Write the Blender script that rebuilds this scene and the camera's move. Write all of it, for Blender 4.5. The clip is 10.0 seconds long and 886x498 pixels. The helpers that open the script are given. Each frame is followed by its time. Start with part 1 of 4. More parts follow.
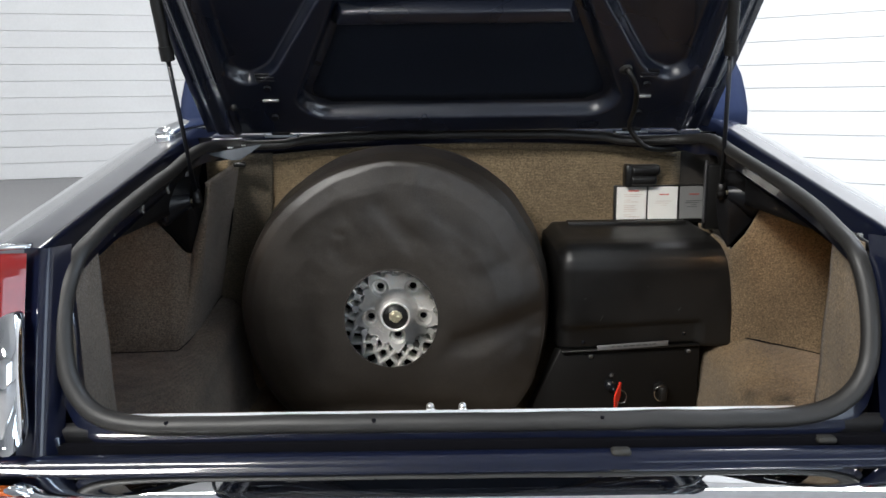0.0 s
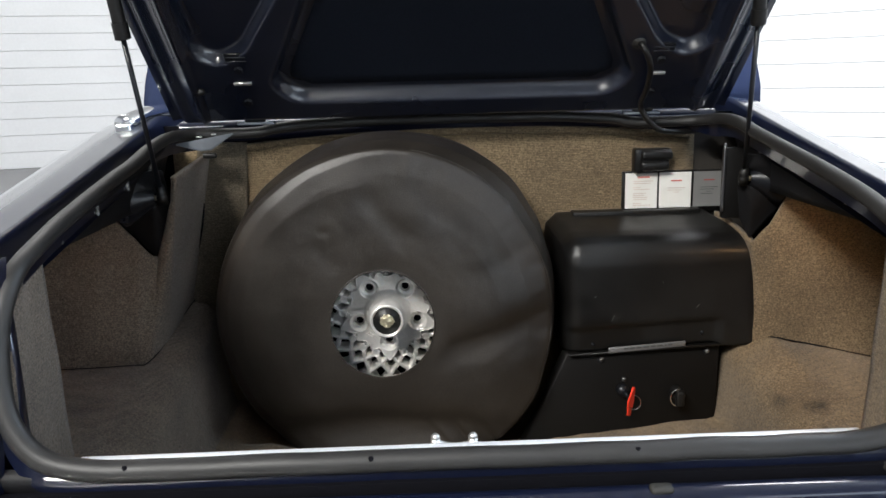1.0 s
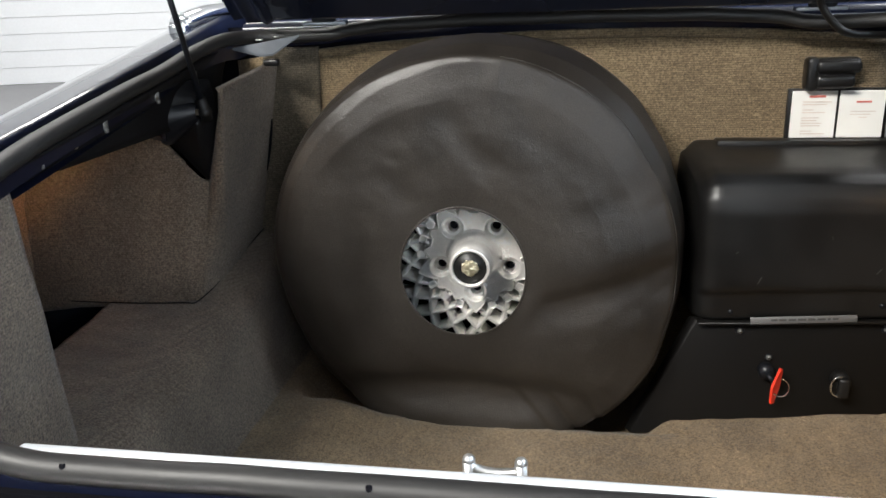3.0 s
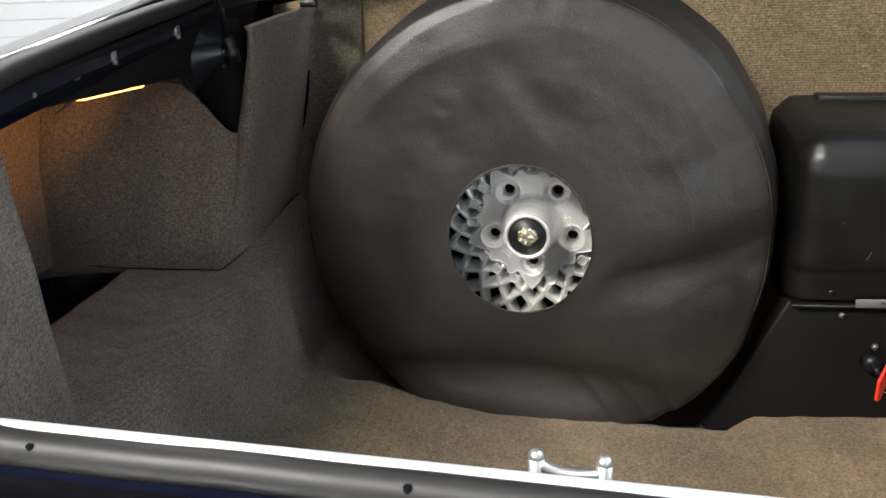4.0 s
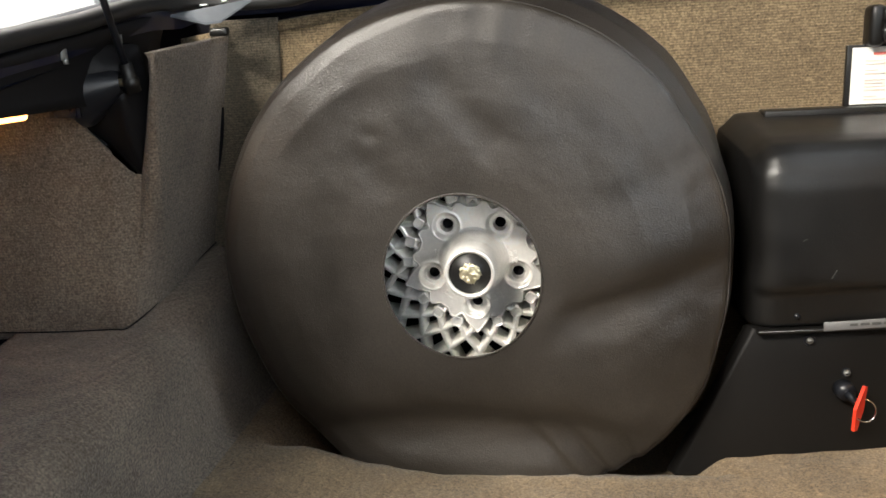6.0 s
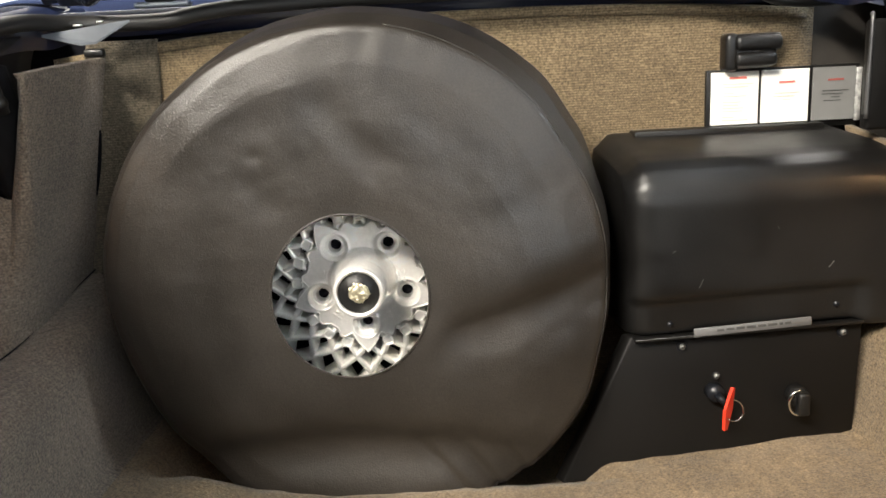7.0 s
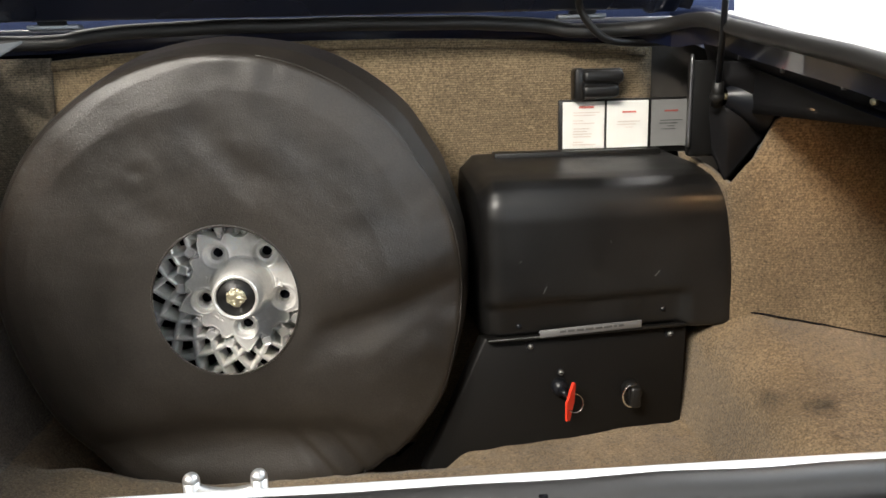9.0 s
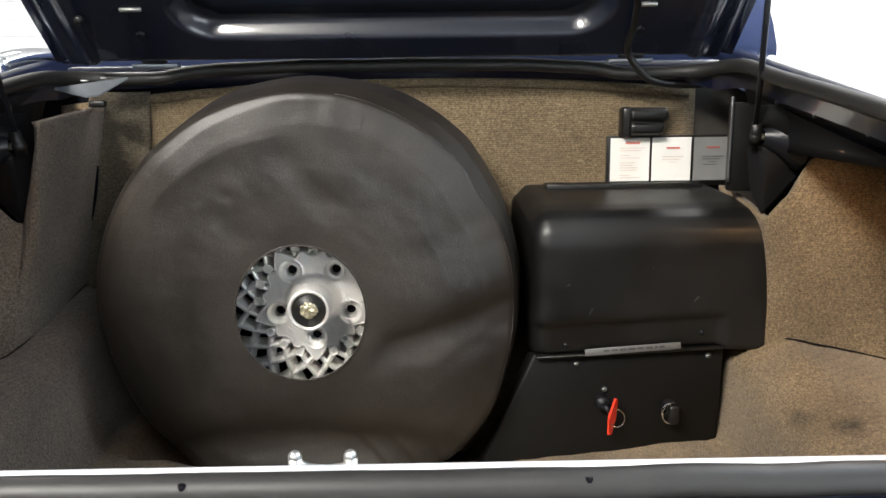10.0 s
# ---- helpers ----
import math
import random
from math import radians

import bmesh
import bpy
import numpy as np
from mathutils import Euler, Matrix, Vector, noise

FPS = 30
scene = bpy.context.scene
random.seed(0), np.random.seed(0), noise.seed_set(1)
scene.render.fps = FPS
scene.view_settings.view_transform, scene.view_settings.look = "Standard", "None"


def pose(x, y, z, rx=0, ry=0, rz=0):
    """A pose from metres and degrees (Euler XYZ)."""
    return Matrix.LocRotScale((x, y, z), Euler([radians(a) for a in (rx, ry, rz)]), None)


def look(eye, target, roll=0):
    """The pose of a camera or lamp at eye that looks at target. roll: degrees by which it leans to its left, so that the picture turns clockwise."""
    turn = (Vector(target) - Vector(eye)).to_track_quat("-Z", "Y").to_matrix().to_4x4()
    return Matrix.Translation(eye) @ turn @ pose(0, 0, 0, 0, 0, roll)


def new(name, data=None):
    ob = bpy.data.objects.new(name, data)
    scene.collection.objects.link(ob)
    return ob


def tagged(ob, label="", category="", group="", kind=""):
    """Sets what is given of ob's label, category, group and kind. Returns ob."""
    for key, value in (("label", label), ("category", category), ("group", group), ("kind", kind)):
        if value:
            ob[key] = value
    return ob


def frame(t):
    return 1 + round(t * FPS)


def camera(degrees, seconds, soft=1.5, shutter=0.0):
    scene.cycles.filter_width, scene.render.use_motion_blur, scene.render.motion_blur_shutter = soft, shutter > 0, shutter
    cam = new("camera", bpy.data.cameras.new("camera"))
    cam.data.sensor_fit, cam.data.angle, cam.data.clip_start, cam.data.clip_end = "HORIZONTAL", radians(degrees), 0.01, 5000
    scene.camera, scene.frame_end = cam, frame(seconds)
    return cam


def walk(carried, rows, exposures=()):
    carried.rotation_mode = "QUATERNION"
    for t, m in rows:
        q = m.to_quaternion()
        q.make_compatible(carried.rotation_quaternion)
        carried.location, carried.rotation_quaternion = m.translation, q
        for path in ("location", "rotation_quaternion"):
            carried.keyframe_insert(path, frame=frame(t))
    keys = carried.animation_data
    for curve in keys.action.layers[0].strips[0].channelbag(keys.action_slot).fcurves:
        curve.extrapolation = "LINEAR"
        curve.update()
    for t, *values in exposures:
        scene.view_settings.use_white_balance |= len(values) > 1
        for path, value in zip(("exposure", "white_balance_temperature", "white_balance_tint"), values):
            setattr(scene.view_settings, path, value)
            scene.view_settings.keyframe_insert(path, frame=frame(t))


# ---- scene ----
cam = camera(58.2, 10.0, soft=1.6)
PATH = [
    (0, (-0.002, -0.008, 1.09), (0.002, 1.955, 0.709), -0.7),
    (0.5, (-0.02, 0.072, 1.087), (0.013, 2.031, 0.687), -1.2),
    (1, (-0.028, 0.152, 1.086), (0.023, 2.106, 0.662), -1.5),
    (1.5, (-0.021, 0.224, 1.087), (0.011, 2.171, 0.63), -1.5),
    (2, (0.008, 0.298, 1.088), (-0.048, 2.232, 0.581), -1.7),
    (2.5, (0.041, 0.369, 1.078), (-0.145, 2.279, 0.515), -2.0),
    (3, (0.068, 0.438, 1.051), (-0.268, 2.31, 0.432), -2.1),
    (3.2, (0.065, 0.465, 1.036), (-0.309, 2.324, 0.399), -2.1),
    (4.5, (0.006, 0.611, 0.941), (-0.444, 2.455, 0.31), -2.0),
    (5, (-0.007, 0.641, 0.929), (-0.43, 2.505, 0.339), -2.4),
    (6.5, (0.019, 0.65, 0.904), (-0.15, 2.591, 0.45), -3.4),
    (7, (0.023, 0.636, 0.905), (-0.004, 2.587, 0.463), -3.0),
    (7.5, (0.045, 0.615, 0.909), (0.111, 2.565, 0.466), -2.4),
    (8, (0.089, 0.587, 0.917), (0.196, 2.533, 0.467), -2.1),
    (8.5, (0.108, 0.56, 0.92), (0.247, 2.505, 0.477), -1.8),
    (9, (0.117, 0.526, 0.931), (0.248, 2.474, 0.497), -1.5),
    (9.5, (0.112, 0.486, 0.947), (0.201, 2.438, 0.525), -1.1),
    (10, (0.092, 0.424, 0.953), (0.117, 2.388, 0.576), -0.7),
]
EXPOSURES = [(0.0, 0.0, 6100, 10), (1.0, 0.18, 6150, 10), (2.0, 0.36, 6200, 10), (3.0, 0.52, 6250, 10), (4.5, 0.68, 6350, 10), (5.0, 0.72, 6450, 10), (6.5, 1.18, 6700, 10), (7.5, 1.20, 6750, 10), (9.0, 0.72, 6550, 10), (10.0, 0.70, 6400, 10)]
walk(cam, [(t, look(eye, target, roll)) for t, eye, target, roll in PATH], EXPOSURES)

# ---- light ----
world = bpy.data.worlds.new("sky")
scene.world = world
world.use_nodes = True
_wn = world.node_tree.nodes
_sky = _wn.new("ShaderNodeTexSky")
_sky.sky_type, _sky.sun_disc, _sky.sun_elevation, _sky.sun_rotation = "NISHITA", False, radians(40), radians(150)
_wn["Background"].inputs["Strength"].default_value = 0.1
world.node_tree.links.new(_sky.outputs[0], _wn["Background"].inputs["Color"])


def area(name, m, sx, sy, power, colour):
    data = bpy.data.lights.new(name, "AREA")
    data.shape, data.size, data.size_y, data.energy, data.color = "RECTANGLE", sx, sy, power, colour
    ob = new(name, data)
    ob.matrix_world = m
    return ob


# a ceiling key light worked out from the shadows, and unseen fills added round it
# unseen cool fill added behind the car, placed by brightness
area("rear_daylight_fill", look((5.2, -6.4, 2.2), (-0.6, 3, 0.9)), 6.0, 3.6, 150, (0.80, 0.90, 1.0))
area("ceiling_light_rear", look((-2.45, -2.2, 4.1), (-0.4, 0.8, 0)), 2.4, 0.6, 365, (1.0, 0.95, 0.86))
# added lamp standing in for cool bounce off the bright right wall
area("right_bounce_fill", look((3.8, 0.9, 3.9), (1.2, 1.1, 0.6)), 1.2, 2.4, 110, (0.70, 0.85, 1.0))
# two unseen lamps added only to brighten the white walls
area("left_wall_fill", look((-3.5, 5.5, 5.7), (-3.5, 7.0, 0)), 6.0, 1.0, 315, (1.0, 0.96, 0.90))
area("right_wall_fill", look((3.6, 3.2, 5.7), (6.2, 5.6, 1.0)), 3.0, 3.0, 620, (1.0, 0.98, 0.96))

# ---- materials ----


def mat(name, colour, rough=0.5, metal=0.0, vary=0.15, scale=40.0, big=3.0, big_vary=0.1, bump=0.0, bump_scale=None, coat=0.0, spec=0.5, rough_vary=0.1):
    m = bpy.data.materials.new(name)
    m.use_nodes = True
    nt = m.node_tree
    b = nt.nodes["Principled BSDF"]
    tc = nt.nodes.new("ShaderNodeTexCoord")

    def noise_tex(sc, detail=6.0):
        n = nt.nodes.new("ShaderNodeTexNoise")
        n.inputs["Scale"].default_value, n.inputs["Detail"].default_value = sc, detail
        nt.links.new(tc.outputs["Object"], n.inputs["Vector"])
        return n

    def ranged(n, lo, hi):
        r = nt.nodes.new("ShaderNodeMapRange")
        r.inputs["From Min"].default_value, r.inputs["From Max"].default_value = 0.3, 0.7
        r.inputs["To Min"].default_value, r.inputs["To Max"].default_value = lo, hi
        nt.links.new(n.outputs["Fac"], r.inputs["Value"])
        return r

    fine, coarse = noise_tex(scale), noise_tex(big, 3.0)
    f, c = ranged(fine, 1 - vary, 1 + vary), ranged(coarse, 1 - big_vary, 1 + big_vary)
    mul = nt.nodes.new("ShaderNodeMath")
    mul.operation = "MULTIPLY"
    nt.links.new(f.outputs[0], mul.inputs[0])
    nt.links.new(c.outputs[0], mul.inputs[1])
    mix = nt.nodes.new("ShaderNodeVectorMath")
    mix.operation = "SCALE"
    mix.inputs[0].default_value = colour
    nt.links.new(mul.outputs[0], mix.inputs["Scale"])
    nt.links.new(mix.outputs[0], b.inputs["Base Color"])
    rr = ranged(coarse, max(0.0, rough - rough_vary * rough), min(1.0, rough + rough_vary * rough))
    nt.links.new(rr.outputs[0], b.inputs["Roughness"])
    b.inputs["Metallic"].default_value = metal
    b.inputs["Specular IOR Level"].default_value = spec
    b.inputs["Coat Weight"].default_value = coat
    b.inputs["Coat Roughness"].default_value = 0.04
    if bump:
        bn = noise_tex(bump_scale or scale)
        bp = nt.nodes.new("ShaderNodeBump")
        bp.inputs["Strength"].default_value, bp.inputs["Distance"].default_value = bump, 0.002
        nt.links.new(bn.outputs["Fac"], bp.inputs["Height"])
        nt.links.new(bp.outputs[0], b.inputs["Normal"])
    return m


def carpet_mat(name, colour, rib=0.0, stain=0.25, rows=(190.0, 210.0, 240.0)):
    """Short loop-pile carpet: fibres, faint rows, soft stains."""
    m = mat(name, colour, rough=0.95, vary=0.46, scale=360.0, big=7.0, big_vary=stain, bump=1.0, bump_scale=360.0, spec=0.1)
    nt = m.node_tree
    b = nt.nodes["Principled BSDF"]
    b.inputs["Sheen Weight"].default_value = 0.12
    b.inputs["Sheen Roughness"].default_value = 0.6
    # short streaks of the woven rows
    tc = nt.nodes.new("ShaderNodeTexCoord")
    mp = nt.nodes.new("ShaderNodeMapping")
    mp.inputs["Scale"].default_value = rows
    n = nt.nodes.new("ShaderNodeTexNoise")
    n.inputs["Scale"].default_value, n.inputs["Detail"].default_value = 1.0, 3.0
    nt.links.new(tc.outputs["Object"], mp.inputs["Vector"])
    nt.links.new(mp.outputs[0], n.inputs["Vector"])
    sc = nt.nodes.new("ShaderNodeMapRange")
    sc.inputs["From Min"].default_value, sc.inputs["From Max"].default_value = 0.25, 0.75
    sc.inputs["To Min"].default_value, sc.inputs["To Max"].default_value = 0.72, 1.28
    nt.links.new(n.outputs["Fac"], sc.inputs["Value"])
    old = [l for l in nt.links if l.to_socket == b.inputs["Base Color"]][0].from_socket
    vm = nt.nodes.new("ShaderNodeVectorMath")
    vm.operation = "SCALE"
    nt.links.new(old, vm.inputs[0])
    nt.links.new(sc.outputs[0], vm.inputs["Scale"])
    nt.links.new(vm.outputs[0], b.inputs["Base Color"])
    if rib:
        tc = nt.nodes.new("ShaderNodeTexCoord")
        w = nt.nodes.new("ShaderNodeTexWave")
        w.wave_type, w.bands_direction = "BANDS", "Z"
        w.inputs["Scale"].default_value, w.inputs["Distortion"].default_value = 88.0, 0.7
        w.inputs["Detail Scale"].default_value = 6.0
        nt.links.new(tc.outputs["Object"], w.inputs["Vector"])
        old = [l for l in nt.links if l.to_socket == b.inputs["Base Color"]][0].from_socket
        sc = nt.nodes.new("ShaderNodeMapRange")
        sc.inputs["To Min"].default_value, sc.inputs["To Max"].default_value = 1 - rib, 1 + rib
        nt.links.new(w.outputs["Fac"], sc.inputs["Value"])
        vm = nt.nodes.new("ShaderNodeVectorMath")
        vm.operation = "SCALE"
        nt.links.new(old, vm.inputs[0])
        nt.links.new(sc.outputs[0], vm.inputs["Scale"])
        nt.links.new(vm.outputs[0], b.inputs["Base Color"])
    return m


NAVY = mat("navy paint", (0.003, 0.005, 0.017), 0.3, vary=0.04, scale=300, big_vary=0.05, coat=1.0, spec=0.22)
NAVY_IN = mat("navy paint inside lid", (0.0075, 0.010, 0.020), 0.27, vary=0.06, scale=120, big_vary=0.1, coat=0.75)
HINGE_GREY = mat("grey hinge plate", (0.16, 0.18, 0.21), 0.45, vary=0.1)
LINER = mat("lid liner", (0.008, 0.011, 0.019), 0.8, vary=0.2, scale=300, spec=0.2)
BLACK = mat("black metal", (0.008, 0.009, 0.012), 0.34, vary=0.1, scale=80, spec=0.35)
SOFT_BLACK = mat("dull black cover", (0.007, 0.007, 0.008), 0.58, vary=0.1, scale=120, spec=0.25)
BLACK_PLASTIC = mat("black moulded plastic", (0.0050, 0.0047, 0.0045), 0.42, vary=0.08, scale=200, big=9, big_vary=0.12, bump=0.14, bump_scale=500, spec=0.50, rough_vary=0.25)
BOARD = mat("black board", (0.0045, 0.0041, 0.0038), 0.5, vary=0.1, scale=300, big_vary=0.12, bump=0.08, bump_scale=500, spec=0.28)
RUBBER = mat("rubber seal", (0.0185, 0.0176, 0.0168), 0.50, vary=0.06, scale=60, big=12, big_vary=0.12, bump=0.05, bump_scale=250)
VINYL = mat("black vinyl", (0.0246, 0.0208, 0.0172), 0.40, vary=0.24, scale=420, big=9, big_vary=0.3, bump=0.30, bump_scale=480, rough_vary=0.2)
CHROME = mat("chrome", (0.86, 0.87, 0.88), 0.03, 1.0, vary=0.02, big_vary=0.04)
ALU = mat("brushed aluminium", (0.76, 0.78, 0.81), 0.45, 0.35, vary=0.05, scale=200, big=5, big_vary=0.06)
STEEL = mat("zinc plated steel", (0.58, 0.58, 0.57), 0.40, 0.9, vary=0.12, scale=150)
ZINC = mat("dull zinc", (0.22, 0.22, 0.21), 0.45, 0.5, vary=0.2)
ALLOY = mat("silver wheel alloy", (0.95, 0.925, 0.885), 0.36, 0.62, vary=0.05, scale=200, big=20, big_vary=0.1, bump=0.05, bump_scale=400)
GOLD = mat("gilt emblem", (0.70, 0.64, 0.46), 0.45, 1.0, vary=0.1)
CARPET = carpet_mat("beige carpet", (0.165, 0.119, 0.070), rib=0.08)
CARPET_BACK = carpet_mat("beige ribbed carpet", (0.165, 0.122, 0.072), rib=0.18, stain=0.15, rows=(85.0, 260.0, 330.0))


def stained(m, spots):
    """Dark blots of their own shape on a carpet: (x, y, z, radius, strength)."""
    nt = m.node_tree
    b = nt.nodes["Principled BSDF"]
    tc = nt.nodes.new("ShaderNodeTexCoord")
    n = nt.nodes.new("ShaderNodeTexNoise")
    n.inputs["Scale"].default_value, n.inputs["Detail"].default_value = 60.0, 4.0
    nt.links.new(tc.outputs["Object"], n.inputs["Vector"])
    warp = nt.nodes.new("ShaderNodeVectorMath")
    warp.operation = "MULTIPLY_ADD"
    warp.inputs[1].default_value = (0.03, 0.03, 0.03)
    nt.links.new(n.outputs["Color"], warp.inputs[0])
    nt.links.new(tc.outputs["Object"], warp.inputs[2])
    last = [l for l in nt.links if l.to_socket == b.inputs["Base Color"]][0].from_socket
    for x, y, z, r, k in spots:
        d = nt.nodes.new("ShaderNodeVectorMath")
        d.operation = "DISTANCE"
        d.inputs[1].default_value = (x + 0.015, y + 0.015, z + 0.015)
        nt.links.new(warp.outputs[0], d.inputs[0])
        f = nt.nodes.new("ShaderNodeMapRange")
        f.inputs["From Min"].default_value, f.inputs["From Max"].default_value = 0.0, r
        f.inputs["To Min"].default_value, f.inputs["To Max"].default_value = 1 - k, 1.0
        nt.links.new(d.outputs["Value"], f.inputs["Value"])
        s = nt.nodes.new("ShaderNodeVectorMath")
        s.operation = "SCALE"
        nt.links.new(last, s.inputs[0])
        nt.links.new(f.outputs[0], s.inputs["Scale"])
        last = s.outputs[0]
    nt.links.new(last, b.inputs["Base Color"])
    return m


FLOOR_CARPET = stained(carpet_mat("stained beige floor carpet", (0.165, 0.119, 0.070), rib=0.06), [(0.574, 1.446, 0.520, 0.023, 0.9), (0.632, 1.39, 0.520, 0.027, 0.9), (0.61, 1.41, 0.52, 0.11, 0.3), (0.615, 1.33, 0.51, 0.012, 0.6), (0.59, 1.43, 0.52, 0.02, 0.45), (0.44, 1.60, 0.385, 0.02, 0.3)])
# carpet colour with the bulkhead corner's shadow mixed in
CARPET_SHADY = carpet_mat("beige carpet with painted shadow", (0.085, 0.070, 0.050), rib=0.16, rows=(85.0, 260.0, 330.0))
# the beige carpet again, greyed for the cool light on the left side
CARPET_COOL_LIT = carpet_mat("beige carpet with cool light painted in", (0.140, 0.112, 0.086), rib=0.08)
WALL = mat("white painted boards", (0.80, 0.81, 0.82), 0.6, vary=0.02, scale=30, big=0.6, big_vary=0.04)
CONCRETE = mat("grey concrete floor", (0.23, 0.23, 0.235), 0.5, vary=0.1, scale=25, big=0.7, big_vary=0.15, bump=0.1)
CEIL = mat("white ceiling", (0.7, 0.7, 0.7), 0.8, vary=0.02, big_vary=0.05)
CLOTH = mat("navy soft top cloth", (0.030, 0.042, 0.095), 0.9, vary=0.2, scale=900, bump=0.3, bump_scale=900, spec=0.1)
RED_LENS = mat("red lens", (0.20, 0.008, 0.007), 0.12, vary=0.1, scale=60, coat=1.0)
AMBER_LENS = mat("amber lens", (0.55, 0.10, 0.006), 0.12, vary=0.1, scale=60, coat=1.0)
CARD = mat("white card", (0.78, 0.77, 0.73), 0.6, vary=0.02)
CARD_GREY = mat("grey foil card", (0.18, 0.18, 0.176), 0.4, vary=0.05)
RED = mat("red plastic", (0.75, 0.045, 0.02), 0.35, vary=0.05)
DARK_RED_INK = mat("dark red ink", (0.28, 0.07, 0.06), 0.7)
RED_INK = mat("red ink", (0.60, 0.16, 0.13), 0.7)
PALE_INK = mat("pale ink", (0.62, 0.53, 0.47), 0.7)
GREY_INK = mat("grey ink", (0.06, 0.06, 0.06), 0.7)
# near-black for joints, and painted in for the unlit depth of holes and voids
DARK = mat("painted dark of voids and joints", (0.004, 0.004, 0.006), 0.8, vary=0.1, spec=0.1)
SCUFF = mat("grey scuff", (0.07, 0.07, 0.068), 0.6)
STRIP_GREY = mat("grey strip", (0.14, 0.14, 0.142), 0.45, vary=0.06)

LAMP = bpy.data.materials.new("courtesy lamp lens")
LAMP.use_nodes = True
_e = LAMP.node_tree.nodes["Principled BSDF"]
_e.inputs["Emission Color"].default_value = (1.0, 0.42, 0.10, 1)
_e.inputs["Emission Strength"].default_value = 4.0

# ---- builders ----
XC = 0.037  # the car's middle


def part(name, bm, material, parent, label="", smooth=True):
    me = bpy.data.meshes.new(name)
    bmesh.ops.recalc_face_normals(bm, faces=bm.faces)
    bm.to_mesh(me)
    bm.free()
    me.materials.append(material)
    if smooth:
        for p in me.polygons:
            p.use_smooth = True
    ob = new(name, me)
    if parent is not None:
        ob.parent = parent
    if label:
        ob["label"] = label
    return ob


def sharp(ob, degrees=35):
    """Keep edges above this angle crisp on a smooth mesh."""
    me = ob.data
    bm = bmesh.new()
    bm.from_mesh(me)
    for e in bm.edges:
        if len(e.link_faces) == 2 and e.calc_face_angle() > radians(degrees):
            e.smooth = False
    bm.to_mesh(me)
    bm.free()
    return ob


def thing(name, label, category, group="", kind=""):
    return tagged(new(name), label, category, group, kind)


def box(bm, lo, hi, bevel=0.0, seg=2, m=None):
    c = (Vector(lo) + Vector(hi)) / 2
    d = Vector(hi) - Vector(lo)
    r = bmesh.ops.create_cube(bm, size=1.0, matrix=Matrix.Translation(c) @ Matrix.Diagonal((*d, 1)))
    if bevel:
        es = list({e for v in r["verts"] for e in v.link_edges})
        out = bmesh.ops.bevel(bm, geom=es, offset=bevel, segments=seg, affect="EDGES", profile=0.5)
        vs = list({v for f in out["faces"] for v in f.verts} | {v for v in r["verts"] if v.is_valid})
    else:
        vs = r["verts"]
    if m is not None:
        bmesh.ops.transform(bm, matrix=m, verts=[v for v in vs if v.is_valid])
    return vs


def cyl(bm, a, b, r1, r2=None, seg=16):
    a, b = Vector(a), Vector(b)
    q = (b - a).to_track_quat("Z", "Y").to_matrix().to_4x4()
    return bmesh.ops.create_cone(bm, cap_ends=True, segments=seg, radius1=r1, radius2=r1 if r2 is None else r2, depth=(b - a).length, matrix=Matrix.Translation((a + b) / 2) @ q)


def smooth_path(pts, n, closed=False):
    """Catmull-Rom through the points, n steps a span."""
    pts = [Vector(p) for p in pts]
    out = []
    k = len(pts)
    spans = k if closed else k - 1
    for i in range(spans):
        g = (lambda j: pts[j % k]) if closed else (lambda j: pts[min(max(j, 0), k - 1)])
        p0, p1, p2, p3 = g(i - 1), g(i), g(i + 1), g(i + 2)
        for s in range(n):
            t = s / n
            out.append(0.5 * (2 * p1 + (p2 - p0) * t + (2 * p0 - 5 * p1 + 4 * p2 - p3) * t * t + (3 * p1 - p0 - 3 * p2 + p3) * t ** 3))
    if not closed:
        out.append(pts[-1])
    return out


def tube(bm, pts, section, up, closed=False):
    """Sweep a section of (a, b) pairs along the points; a lies across, b along up."""
    n, k = len(pts), len(section)
    rings = []
    for i, p in enumerate(pts):
        nx = pts[(i + 1) % n] if closed or i < n - 1 else p
        pv = pts[i - 1] if closed or i > 0 else p
        d = (nx - pv).normalized()
        u = up(p) if callable(up) else Vector(up)
        a = d.cross(u).normalized()
        b = a.cross(d).normalized()
        rings.append([bm.verts.new(p + a * s[0] + b * s[1]) for s in section])
    for i in range(n if closed else n - 1):
        r0, r1 = rings[i], rings[(i + 1) % n]
        for j in range(k):
            bm.faces.new((r0[j], r0[(j + 1) % k], r1[(j + 1) % k], r1[j]))
    if not closed:
        bm.faces.new(rings[0])
        bm.faces.new(rings[-1][::-1])


def oval(a, b, k=12):
    return [(a * math.cos(2 * math.pi * i / k), b * math.sin(2 * math.pi * i / k)) for i in range(k)]


def sheet(f, nu, nv, thick=0.0, side=1):
    """A grid surface from f(u, v), closed to a slab when it has thickness."""
    bm = bmesh.new()
    g = [[bm.verts.new(f(i / nu, j / nv)) for j in range(nv + 1)] for i in range(nu + 1)]
    for i in range(nu):
        for j in range(nv):
            bm.faces.new((g[i][j], g[i + 1][j], g[i + 1][j + 1], g[i][j + 1]))
    if thick:
        bm.normal_update()
        h = [[bm.verts.new(v.co - v.normal * thick * side) for v in row] for row in g]
        for i in range(nu):
            for j in range(nv):
                bm.faces.new((h[i][j], h[i][j + 1], h[i + 1][j + 1], h[i + 1][j]))
        ring = [(i, 0) for i in range(nu)] + [(nu, j) for j in range(nv)] + [(i, nv) for i in range(nu, 0, -1)] + [(0, j) for j in range(nv, 0, -1)]
